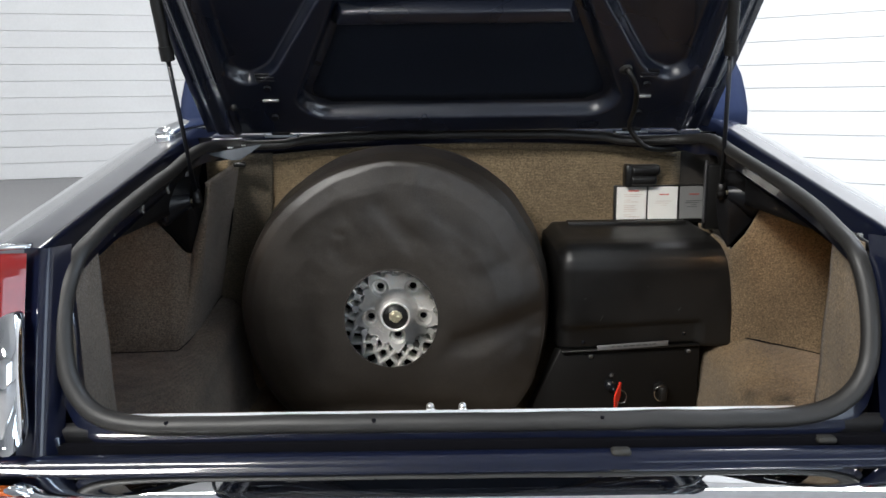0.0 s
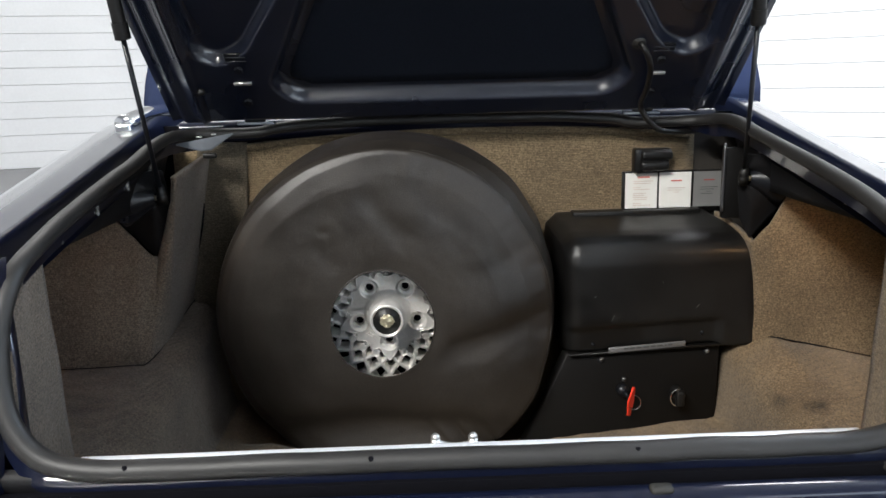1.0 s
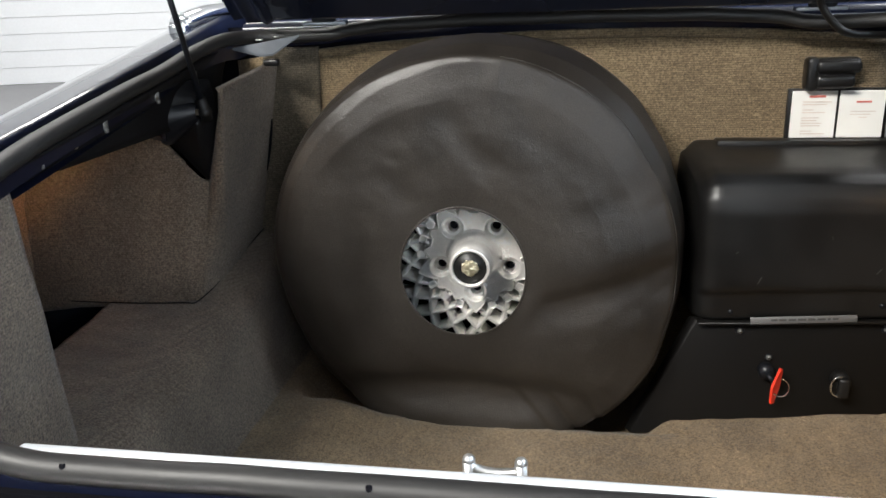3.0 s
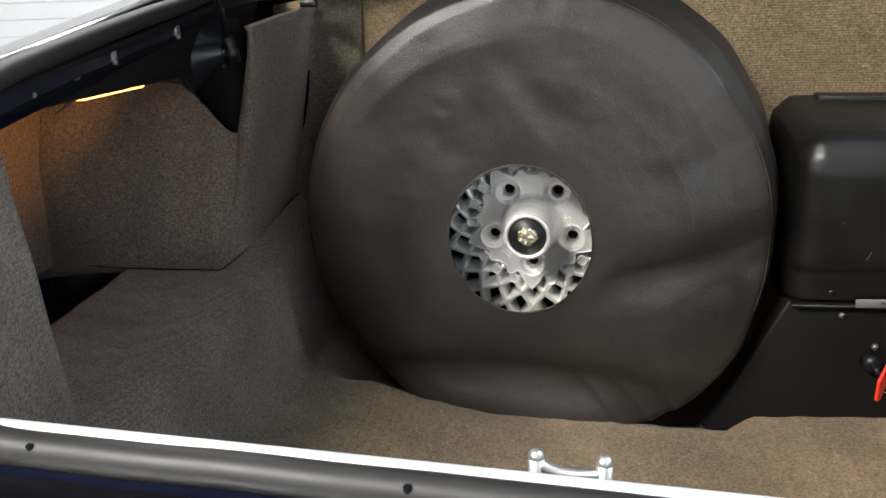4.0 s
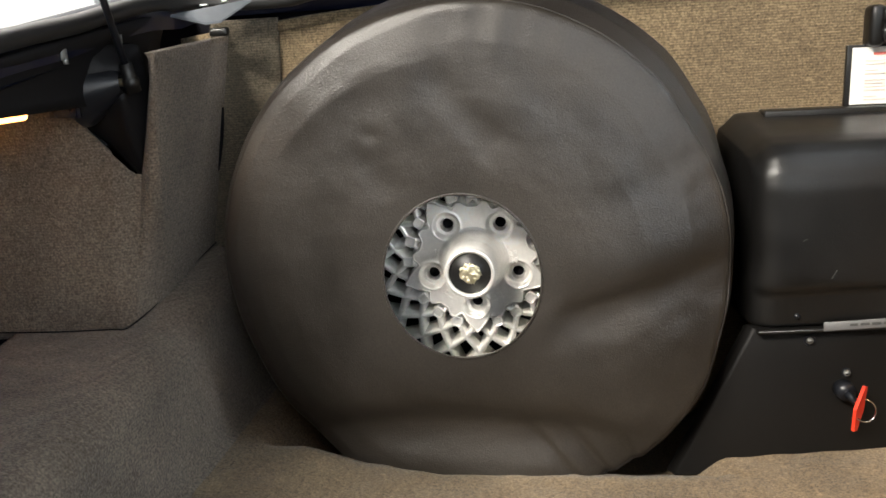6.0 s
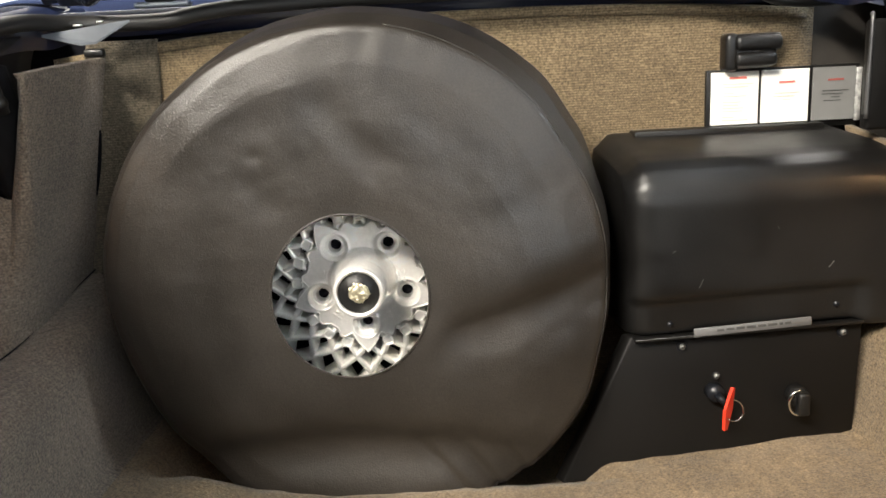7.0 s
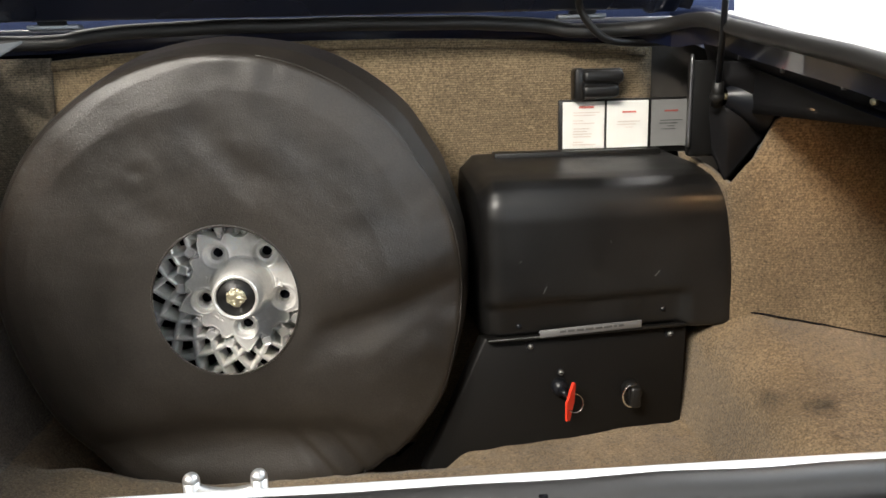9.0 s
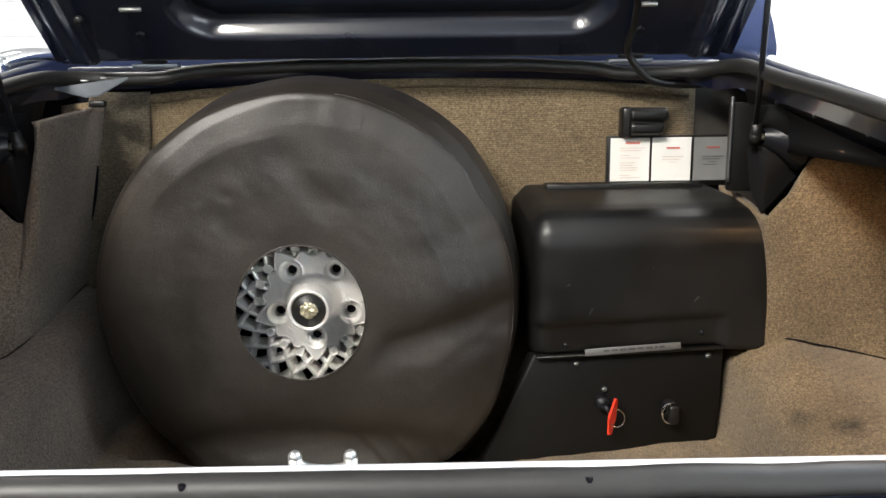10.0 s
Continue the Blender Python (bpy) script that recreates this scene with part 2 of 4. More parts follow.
        for (a, b), (c, d) in zip(ring, ring[1:] + ring[:1]):
            bm.faces.new((g[a][b], h[a][b], h[c][d], g[c][d]))
    return bm


def lerp(a, b, t):
    return a + (b - a) * t


def ramp(x, a, b):
    t = min(1.0, max(0.0, (x - a) / (b - a)))
    return t * t * (3 - 2 * t)


def poly(pts, t):
    """The point at the share t of a polyline."""
    pts = [Vector(p) for p in pts]
    ls = [(q - p).length for p, q in zip(pts, pts[1:])]
    d = t * sum(ls)
    for p, q, l in zip(pts, pts[1:], ls):
        if d <= l or q is pts[-1]:
            return p.lerp(q, min(1.0, d / max(l, 1e-9)))
        d -= l
    return pts[-1]


def mirror(p, side):
    """A point given for the car's near-left side, on either side."""
    return Vector(p) if side < 0 else Vector((2 * XC - p[0], p[1], p[2]))


def board_wall(name, a, b, height, pitch, groove, thick, label):
    """A wall from a to b with wide boards laid on it, one above another."""
    a, b = Vector((*a, 0)), Vector((*b, 0))
    d = (b - a).normalized()
    n = Vector((d.y, -d.x, 0))
    bm = bmesh.new()
    corners = [p - n * off for off in (0.03, thick) for p in (a, b)]
    lo = [bm.verts.new(p) for p in corners]
    hi = [bm.verts.new(p + Vector((0, 0, height))) for p in corners]
    for i, j in ((0, 1), (1, 3), (3, 2), (2, 0)):
        bm.faces.new((lo[i], lo[j], hi[j], hi[i]))
    wall = tagged(part(name, bm, WALL, None, smooth=False), label, "wall", kind="structure")
    bm = bmesh.new()
    prof = [(-0.028, 0.0015), (-groove, 0.0015), (0, groove), (0, pitch - groove * 0.3), (-groove * 0.6, pitch - 0.0015), (-0.028, pitch - 0.0015)]
    ends = [[bm.verts.new(p + n * off + Vector((0, 0, z))) for off, z in prof] for p in (a, b)]
    for i in range(len(prof)):
        j = (i + 1) % len(prof)
        bm.faces.new((ends[0][i], ends[1][i], ends[1][j], ends[0][j]))
    bm.faces.new(ends[0]), bm.faces.new(ends[1][::-1])
    first = part("board", bm, WALL, wall, smooth=False)
    for k in range(1, round(height / pitch)):
        ob = new("board", first.data)
        ob.parent = wall
        ob.location = (0, 0, k * pitch)
    return wall


# ---- garage ----
bm = bmesh.new()
box(bm, (-14, -12, -0.2), (14, 16, 0.0))
tagged(part("floor", bm, CONCRETE, None, smooth=False), "smooth grey concrete garage floor", "floor", kind="structure")
bm = bmesh.new()
box(bm, (-14, -12, 6.0), (14, 16, 6.2))
tagged(part("ceiling", bm, CEIL, None, smooth=False), "plain white garage ceiling", "ceiling", kind="structure")
RUN = [(-9.9, -7.0), (-9.9, 9.98), (0.5, 12.77), (0.5, 10.07), (9.0, 3.44), (9.0, -7.0)]
for nm, a, b in zip(("wall_west", "wall_north", "wall_return", "wall_east", "wall_side_east"), RUN, RUN[1:]):
    board_wall(nm, a, b, 6.0, 6.0 / 27, 0.008, 0.2, "white painted wall of wide horizontal boards")
# unseen wall, its opening added to go with the rear fill
bm = bmesh.new()
box(bm, (-10.2, -7.2, 0), (2.2, -7.0, 6.0))
box(bm, (8.4, -7.2, 0), (9.2, -7.0, 6.0))
box(bm, (2.2, -7.2, 4.1), (8.4, -7.0, 6.0))
tagged(part("wall_south", bm, WALL, None, smooth=False), "unseen white painted wall with an opening added for the fill light", "wall", kind="structure")

# ---- car ----
car = thing("car", "dark navy blue convertible with its boot lid raised", "car")

# seal round the boot opening
HALF = [(-0.08, 0.966, 0.671), (-0.20, 0.966, 0.671), (-0.31, 0.966, 0.671), (-0.39, 0.9665, 0.6735), (-0.447, 0.971, 0.690), (-0.482, 0.985, 0.735), (-0.492, 1.010, 0.810), (-0.487, 1.045, 0.872), (-0.485, 1.110, 0.897), (-0.488, 1.25, 0.924),
        (-0.490, 1.48, 0.957), (-0.486, 1.64, 0.984), (-0.455, 1.725, 0.988), (-0.385, 1.748, 0.986), (-0.335, 1.752, 0.988), (-0.28, 1.755, 0.997), (-0.10, 1.757, 1.004)]
loop = [mirror(p, -1) + Vector((-0.011, 0, 0)) for p in HALF] + [mirror(p, 1) + Vector((-0.011 + 0.009 * ramp(-p[0], 0.40, 0.47), 0, 0.009 * ramp(p[1], 1.05, 1.2) * (1 - ramp(p[1], 1.66, 1.74)))) for p in HALF[::-1]]
SEAL = [p + Vector((noise.noise(p * 9), noise.noise(p * 9 + Vector((7, 0, 0))), noise.noise(p * 11 + Vector((0, 5, 0))))) * 0.0018 for p in smooth_path(loop, 8, closed=True)]


def seal_up(p):
    t = ramp(p.y, 0.97, 1.14)
    return Vector((0, lerp(-1.0, -0.35, t), lerp(0.75, 1.0, t)))


bm = bmesh.new()
tube(bm, SEAL, oval(0.0128, 0.0105, 14), seal_up, closed=True)
seal = part("boot_seal", bm, RUBBER, car, "soft grey-black rubber boot seal")
for px in (-0.36, -0.092, 0.203):
    bm = bmesh.new()
    zz = 0.676 if abs(px) < 0.4 else 0.70
    cyl(bm, (px, 0.962, zz - 0.008), (px, 0.9585, zz + 0.0035), 0.0028, seg=10)
    part("vent_hole", bm, DARK, seal)


def below_seal(drop, out):
    """The opening's flange: the seal's line, pushed out from the middle and lowered."""
    pts = []
    for p in SEAL:
        ox = out * max(-1.0, min(1.0, (p.x - XC) / 0.45))
        oy = out * ramp(p.y, 1.70, 1.755) - 0.004 * (1 - ramp(p.y, 0.965, 1.02))
        pts.append(p + Vector((ox, oy, -drop * (1 - 0.55 * ramp(p.y, 1.70, 1.755)))))
    return pts


bm = bmesh.new()
rings = [below_seal(d, o) for d, o in ((0.004, 0.002), (0.022, 0.006), (0.034, 0.008))]
rv = [[bm.verts.new(p) for p in r] for r in rings]
for r0, r1 in zip(rv, rv[1:]):
    for i in range(len(r0)):
        bm.faces.new((r0[i], r0[(i + 1) % len(r0)], r1[(i + 1) % len(r0)], r1[i]))
part("opening_flange", bm, NAVY, car)

# rear panel below the opening: recess, painted lip
prof = [(0.978, 0.672), (0.967, 0.666), (0.967, 0.655), (0.975, 0.640), (0.976, 0.628), (0.960, 0.6245), (0.950, 0.632), (0.946, 0.640), (0.942, 0.6440), (0.936, 0.6450), (0.929, 0.6430), (0.923, 0.638), (0.920, 0.628), (0.919, 0.60)]
xs = [XC - 0.60 + 1.20 * i / 30 for i in range(31)]
# recess rows get dull black in place of the navy paint's dark reflections
for name, knots, m in (("recess_painted_dark", prof[:7], SOFT_BLACK), ("rear_panel", prof[6:], NAVY)):
    bm = bmesh.new()
    rows = [[bm.verts.new((x, y, z)) for y, z in knots] for x in xs]
    for r0, r1 in zip(rows, rows[1:]):
        for j in range(len(knots) - 1):
            bm.faces.new((r0[j], r0[j + 1], r1[j + 1], r1[j]))
    part(name, bm, m, car)

bm = bmesh.new()
bprof = [(0.921, 0.52), (0.921, 0.631), (0.917, 0.6345), (0.89, 0.6355), (0.86, 0.6352), (0.842, 0.632), (0.828, 0.622), (0.820, 0.606), (0.818, 0.52)]
rows = []
for i in range(41):
    x = XC - 0.86 + 1.72 * i / 40
    k = 0.10 * max(0.0, abs(x - XC) - 0.5) ** 2 / 0.13
    rows.append([bm.verts.new((x, y + k, z)) for y, z in bprof])
for r0, r1 in zip(rows, rows[1:]):
    for j in range(len(bprof)):
        bm.faces.new((r0[j], r0[(j + 1) % len(bprof)], r1[(j + 1) % len(bprof)], r1[j]))
bm.faces.new(rows[0])
bm.faces.new(rows[-1][::-1])
part("bumper", bm, CHROME, car, "polished chrome rear bumper")

for px, py, pz in ((0.222, 0.936, 0.645), (0.492, 0.958, 0.648)):
    bm = bmesh.new()
    box(bm, (px - 0.013, py - 0.012, pz - 0.006), (px + 0.013, py + 0.004, pz + 0.003), 0.0045, 3)
    part("lid_stop", bm, mat("grey rubber", (0.020, 0.019, 0.016), 0.7), car, "small worn grey rubber stop")

# bright sill strip and striker
bm = bmesh.new()
box(bm, (-0.418, 0.975, 0.655), (0.466, 0.988, 0.6805), 0.003)
part("sill_strip", bm, ALU, car, "bright aluminium sill strip")
striker = new("striker")
striker.parent = car
striker.location = (0.0035, -0.012, 0.005)
for x in (-0.0235, 0.0205):
    bm = bmesh.new()
    cyl(bm, (x, 1.03, 0.60), (x, 1.027, 0.668), 0.0058, 0.0056, 14)
    bmesh.ops.create_uvsphere(bm, u_segments=14, v_segments=8, radius=0.0057, matrix=Matrix.Translation((x, 1.027, 0.668)))
    part("striker_post", bm, STEEL, striker)
bm = bmesh.new()
bar = smooth_path([(-0.0235, 1.027, 0.663), (-0.013, 1.027, 0.6585), (0.0, 1.027, 0.657), (0.011, 1.027, 0.658), (0.0205, 1.027, 0.660)], 5)
tube(bm, bar, oval(0.0042, 0.0042, 10), (0, 1, 0))
part("striker_bar", bm, STEEL, striker)


# wings on both sides of the opening
def wing(side):
    def f(u, v):
        v = v / 3 if v < 0.3 else 0.1 + (v - 0.3) * 0.9 / 0.7
        y = lerp(0.99, 2.9, u)
        zt = 0.882 + 0.178 * (min(y, 1.85) - 1.04) + 0.02 * ramp(y, 1.8, 2.4)
        if y < 1.12:
            zt -= 0.012 * (1 - ramp(y, 0.99, 1.12))
        p = poly([(-0.515, zt - 0.045), (-0.545, zt - 0.040), (-0.554, zt - 0.004), (-0.560, zt + 0.001), (-0.62, zt - 0.006), (-0.68, zt - 0.026), (-0.74, zt - 0.057), (-0.81, zt - 0.103), (-0.870, zt - 0.165), (-0.905, zt - 0.27), (-0.89, zt - 0.55)], v)
        if side > 0:
            p.y -= 0.16 * max(0.0, -0.60 - p.x) * (1 - ramp(-p.x, 0.80, 0.90))
        return mirror((p.x, y, p.y), side)
    return sheet(f, 40, 90)


def taillight(side):
    t = new("tail_light")
    t.parent = car
    def face(x, z, d=0.0):
        return mirror((x, 0.935 + 0.29 * (z - 0.66) - d + 0.25 * max(0.0, -0.62 - x), z), side)
    def slab(x0, x1, z0, z1, d, name, material, label=""):
        bm = bmesh.new()
        n = 8
        def f(u, v):
            a = min(u, 1 - u, v, 1 - v) * 7
            return face(lerp(x0, x1, u), lerp(z0, z1, v), d * min(1.0, a) ** 0.5)
        part(name, sheet(f, 14, 14), material, t, label)
    slab(-0.538, -0.80, 0.76, 0.895, 0.02, "red_lens", RED_LENS)
    slab(-0.538, -0.80, 0.672, 0.758, 0.02, "amber_lens", AMBER_LENS)
    bm = bmesh.new()
    tube(bm, [face(-0.530, 0.905, 0.004), face(-0.60, 0.902, 0.008), face(-0.80, 0.89, 0.008)], oval(0.004, 0.004, 8), (0, -1, 0))
    part("chrome_trim", bm, CHROME, t)
    bm = bmesh.new()
    pts = [face(-0.548, 0.825, 0.02), face(-0.537, 0.815, 0.022), face(-0.533, 0.75, 0.024), face(-0.527, 0.672, 0.024), face(-0.552, 0.664, 0.03), face(-0.562, 0.74, 0.034), face(-0.562, 0.81, 0.03)]
    pts = smooth_path(pts, 4, closed=True)
    lo = [bm.verts.new(p + Vector((0, 0.02, 0))) for p in pts]
    hi = [bm.verts.new(p) for p in pts]
    for i in range(len(pts)):
        bm.faces.new((lo[i], lo[(i + 1) % len(pts)], hi[(i + 1) % len(pts)], hi[i]))
    bm.faces.new(hi)
    part("chrome_bezel", bm, CHROME, t, "tall chrome lamp bezel")
    return t


for side in (-1, 1):
    sharp(part("rear_wing", wing(side), NAVY, car, "glossy dark navy rear wing"), 38)
    taillight(side)
    # return flange between the lamp and the opening
    def post(u, v):
        z = lerp(0.63, 0.90, v)
        x = poly([(-0.497, 0.02), (-0.507, 0.0), (-0.512, -0.01), (-0.522, -0.012), (-0.55, 0.0)], u)
        return mirror((x.x, 0.950 + 0.30 * (z - 0.66) + x.y, z), side)
    part("corner_post", sheet(post, 14, 10), NAVY, car)
    # inner rail under the seal
    def rail(u, v):
        y = lerp(1.03, 1.70, u)
        top = 0.872 + 0.160 * (y - 1.04)
        z = lerp(0.867, top, v)
        return mirror((-0.527 + 0.028 * v * v, y, z), side) + (Vector((0.010, 0, 0.008 * v)) if side > 0 else Vector((0, 0, 0)))
    r = part("inner_rail", sheet(rail, 16, 6, 0.006), SOFT_BLACK, car, "black painted inner rail")
    inward = 1 if side < 0 else -1
    for y in (1.10, 1.20, 1.33, 1.462, 1.58):
        z = 0.912 + 0.13 * (y - 1.33) - 0.004
        bm = bmesh.new()
        a = mirror((-0.508, y, z), side) + (Vector((0.009, 0, 0.004)) if side > 0 else Vector((0, 0, 0)))
        box(bm, a - Vector((0.003, 0.005, 0.006)), a + Vector((0.003, 0.005, 0.008)), 0.0015, 1)
        box(bm, a + Vector((inward * 0.002 - 0.002, -0.003, -0.010)), a + Vector((inward * 0.002 + 0.002, 0.003, -0.004)), 0.001, 1)
        part("trim_clip", bm, ZINC, r)
    a = mirror((-0.517, 1.275, 0.893), side)
    bm = bmesh.new()
    cyl(bm, a, a + Vector((inward * 0.005, 0, -0.001)), 0.0042, 0.0035, 10)
    part("rail_screw", bm, GOLD, r)
    # closed dark body round the boot
    bm = bmesh.new()
    xa, xb = sorted((mirror((-0.905, 0, 0), side).x, mirror((-0.89, 0, 0), side).x))
    box(bm, (xa, 0.98, 0.22), (xb, 1.9, 0.60))
    part("outer_skin", bm, NAVY, car)
    bm = bmesh.new()
    xa, xb = sorted((mirror((-0.885, 0, 0), side).x, mirror((-0.50, 0, 0), side).x))
    box(bm, (xa, 0.955, 0.25), (xb, 0.975, 0.66))
    box(bm, (xa + 0.06 * (side < 0), 1.03, 0.62), (xb - 0.06 * (side > 0), 1.045, 0.85))
    part("rear_corner_panel", bm, NAVY, car)

for nm, boxes in (("underfloor", [((XC - 0.90, 0.93, 0.20), (XC + 0.90, 1.95, 0.24))]), ("rear_bulkhead", [((XC - 0.86, 0.955, 0.24), (XC + 0.86, 0.965, 0.65))]), ("front_bulkhead", [((XC - 0.84, 1.90, 0.24), (XC + 0.84, 1.94, 0.78))]), ("upper_bulkhead", [((XC - 0.60, 1.901, 0.78), (XC + 0.60, 1.939, 0.97))]),
                  ("side_pocket", [((-0.90, 0.98, 0.46), (-0.60, 1.62, 0.475))]), ("side_pocket", [((0.68, 0.98, 0.46), (0.975, 1.62, 0.475))]), ("arch_wall", [((-0.90, 1.62, 0.24), (-0.56, 1.63, 0.575))]), ("arch_closer", [((-0.885, 1.62, 0.575), (-0.78, 1.63, 0.76))]), ("arch_closer", [((0.85, 1.62, 0.555), (0.955, 1.63, 0.72))]), ("arch_wall", [((0.64, 1.62, 0.24), (0.975, 1.63, 0.555))])):
    bm = bmesh.new()
    for lo, hi in boxes:
        box(bm, lo, hi)
    part(nm, bm, DARK if "bulkhead" in nm or nm == "underfloor" else NAVY_IN, car, smooth=False)


def hull(side):
    def f(u, v):
        y = lerp(2.9, 5.58, u)
        zt = 1.14 - 0.12 * ramp(y, 3.0, 5.5)
        k = 1 - 0.12 * ramp(y, 4.9, 5.58)
        p = poly([(0.0, zt - 0.16), (-0.5, zt - 0.18), (-0.74, zt - 0.20), (-0.86, zt - 0.27), (-0.905, zt - 0.45), (-0.89, zt - 0.80), (-0.76, zt - 0.96)], v)
        return mirror((XC + p.x * k, y, p.y), side)
    return sheet(f, 16, 24)


for side in (-1, 1):
    part("front_wing", hull(side), NAVY, car)
    for wy in (2.13, 4.72):
        w = new("road_wheel")
        w.parent = car
        c = mirror((XC - 0.74, wy, 0.325), side)
        bm = bmesh.new()
        tube(bm, [c + Vector((0, 0.24 * math.cos(i * math.pi / 18), 0.24 * math.sin(i * math.pi / 18))) for i in range(36)], oval(0.10, 0.085, 12), (1, 0, 0), closed=True)
        part("tyre", bm, mat("tyre rubber", (0.02, 0.02, 0.02), 0.8), w)
        bm = bmesh.new()
        cyl(bm, c - Vector((0.06, 0, 0)), c + Vector((0.06, 0, 0)), 0.17, seg=32)
        part("rim", bm, ALLOY, w)

# scuttle ahead of the opening, and the folded soft top's rear edge
def scuttle(u, v):
    x = lerp(-0.51, 0.58, u)
    p = poly([(1.80, 0.972), (1.775, 1.0), (1.785, 1.006), (1.84, 1.012), (2.05, 1.02)], v)
    return Vector((x, p.x, p.y))
part("scuttle", sheet(scuttle, 20, 12), NAVY, car)

def hood_cloth(u, v):
    x = lerp(-0.665, 0.785, u)
    k = 1 - abs(2 * u - 1) ** 6
    p = poly([(1.93, 1.005), (1.92, 1.02), (1.98, 1.14), (2.10, 1.28), (2.4, 1.38), (2.9, 1.42)], v)
    s = 1 - 0.16 * ramp(v, 0.06, 0.55)
    return Vector((0.047 + (x - 0.047) * s, p.x + 0.12 * (1 - k), p.y))
part("soft_top", sheet(hood_cloth, 40, 24, 0.01), CLOTH, car, "dark navy cloth soft top")

# ---- boot lid ----
ANG = radians(42.0)
HINGE = Vector((0, 1.742, 1.022))
LID = new("boot_lid")
LID.parent = car
LID["label"] = "raised navy boot lid seen from below"
UPV, NRM = Vector((0, -math.cos(ANG), math.sin(ANG))), Vector((0, -math.sin(ANG), -math.cos(ANG)))


def lid(x, s, n=0.0):
    """x across, s along the lid from the hinge, n out of its underside."""
    return HINGE + Vector((x, 0, 0)) + UPV * s + NRM * n


def lid_edge(s):
    return 0.535 + 0.004 * math.sin(s * 3)


def lid_height(x, s):
    """How far the underside stands out: edge flange, frame beams, recessed panels."""
    a = abs(x - XC)
    w = lid_edge(s)
    h = 0.0
    h += 0.016 * ramp(a, w - 0.075, w - 0.060) * (1 - ramp(a, w - 0.02, w - 0.005))
    half = 0.325 - 0.42 * max(0.0, s - 0.12)

    def inside(cx, hx, s0, s1, rad):
        dx = max(0.0, abs(a - cx) - (hx - rad))
        ds = max(0.0, abs(s - (s0 + s1) / 2) - ((s1 - s0) / 2 - rad))
        return math.hypot(dx, ds) - rad

    mid = inside(0.0, half, 0.066, 0.66, 0.06)
    inner = 0.375 - 0.60 * max(0.0, s - 0.18)
    tri = inside((0.456 + inner) / 2, (0.456 - inner) / 2, 0.170, 0.62, 0.045)
    beam = 0.026 * ramp(mid, -0.010, 0.008) * ramp(tri, -0.010, 0.008) * (1 - ramp(a, w - 0.075, w - 0.035)) * ramp(s, -0.005, 0.018) * (1 - ramp(s, 0.74, 0.80))
    return h + beam


def lid_under(u, v):
    s = lerp(0.0, 0.84, v ** 1.0)
    x = XC + lerp(-1, 1, u) * lid_edge(s)
    return lid(x, s, lid_height(x, s))


part("inner_panel", sheet(lid_under, 280, 240), NAVY_IN, LID)


def lid_skin(u, v):
    s = lerp(-0.012, 0.86, v)
    q = 2 * u - 1
    x = XC + q * (lid_edge(s) + 0.012)
    return lid(x, s, -0.022 + 0.022 * abs(q) ** 8 - 0.012 * (1 - q * q))


part("outer_skin", sheet(lid_skin, 40, 24, 0.004), NAVY, LID)


def liner(u, v):
    s = lerp(0.088, 0.62, v)
    half = 0.300 - 0.42 * max(0.0, s - 0.12)
    rr = 0.04
    cut = max(0.0, rr - (s - 0.088))
    half -= rr - math.sqrt(max(0.0, rr * rr - cut * cut))
    return lid(XC + lerp(-1, 1, u) * half, s, 0.003)


part("liner", sheet(liner, 20, 24, 0.002), LINER, LID, "dull black lid liner")
bm = bmesh.new()
m = Matrix.Translation(lid(XC - 0.008, 0.330, 0.014)) @ Matrix((Vector((1, 0, 0)), UPV, NRM)).transposed().to_4x4()
lo = [bm.verts.new(m @ Vector(p)) for p in ((-0.232, -0.026, -0.014), (0.232, -0.026, -0.014), (0.214, 0.022, -0.014), (-0.214, 0.022, -0.014))]
hi = [bm.verts.new(m @ Vector(p)) for p in ((-0.216, -0.014, 0.010), (0.216, -0.014, 0.010), (0.205, 0.014, 0.010), (-0.205, 0.014, 0.010))]
bm.faces.new(lo[::-1]), bm.faces.new(hi)
for i in range(4):
    bm.faces.new((lo[i], lo[(i + 1) % 4], hi[(i + 1) % 4], hi[i]))
bmesh.ops.bevel(bm, geom=list(bm.edges), offset=0.004, segments=3, affect="EDGES", profile=0.5)
part("stiffener", bm, NAVY_IN, LID)

for hx in (-0.344, 0.411):
    h = new("hinge")
    h.parent = LID
    bm = bmesh.new()
    m = Matrix.Translation(lid(hx, 0.0, 0.02)) @ Matrix((Vector((1, 0, 0)), UPV, NRM)).transposed().to_4x4()
    box(bm, (-0.020, -0.004, -0.002), (0.020, 0.192, 0.004), 0.004, 2, m)
    sharp(part("hinge_leaf", bm, BLACK, h))
    for lo, hi, mt in (((-0.016, 0.117, 0.004), (0.016, 0.123, 0.010), STEEL), ((-0.018, 0.174, 0.004), (0.018, 0.177, 0.007), BLACK), ((-0.018, 0.183, 0.004), (0.018, 0.186, 0.007), BLACK)):
        bm = bmesh.new()
        box(bm, lo, hi, 0.001, 1, m)
        part("hinge_rib", bm, mt, h)
    for s in (0.070, 0.156):
        bm = bmesh.new()
        cyl(bm, lid(hx, s, 0.022), lid(hx, s, 0.032), 0.0085, 0.0075, 6)
        cyl(bm, lid(hx, s, 0.022), lid(hx, s, 0.026), 0.0115, 0.011, 16)
        sharp(part("hinge_bolt", bm, BLACK, h))
    bm = bmesh.new()
    box(bm, (hx - 0.036, 1.721, 1.003), (hx + 0.036, 1.742, 1.0095), 0.002)
    part("hinge_plate", bm, HINGE_GREY, h)
bm = bmesh.new()
a = lid(-0.420, 0.110, 0.036)
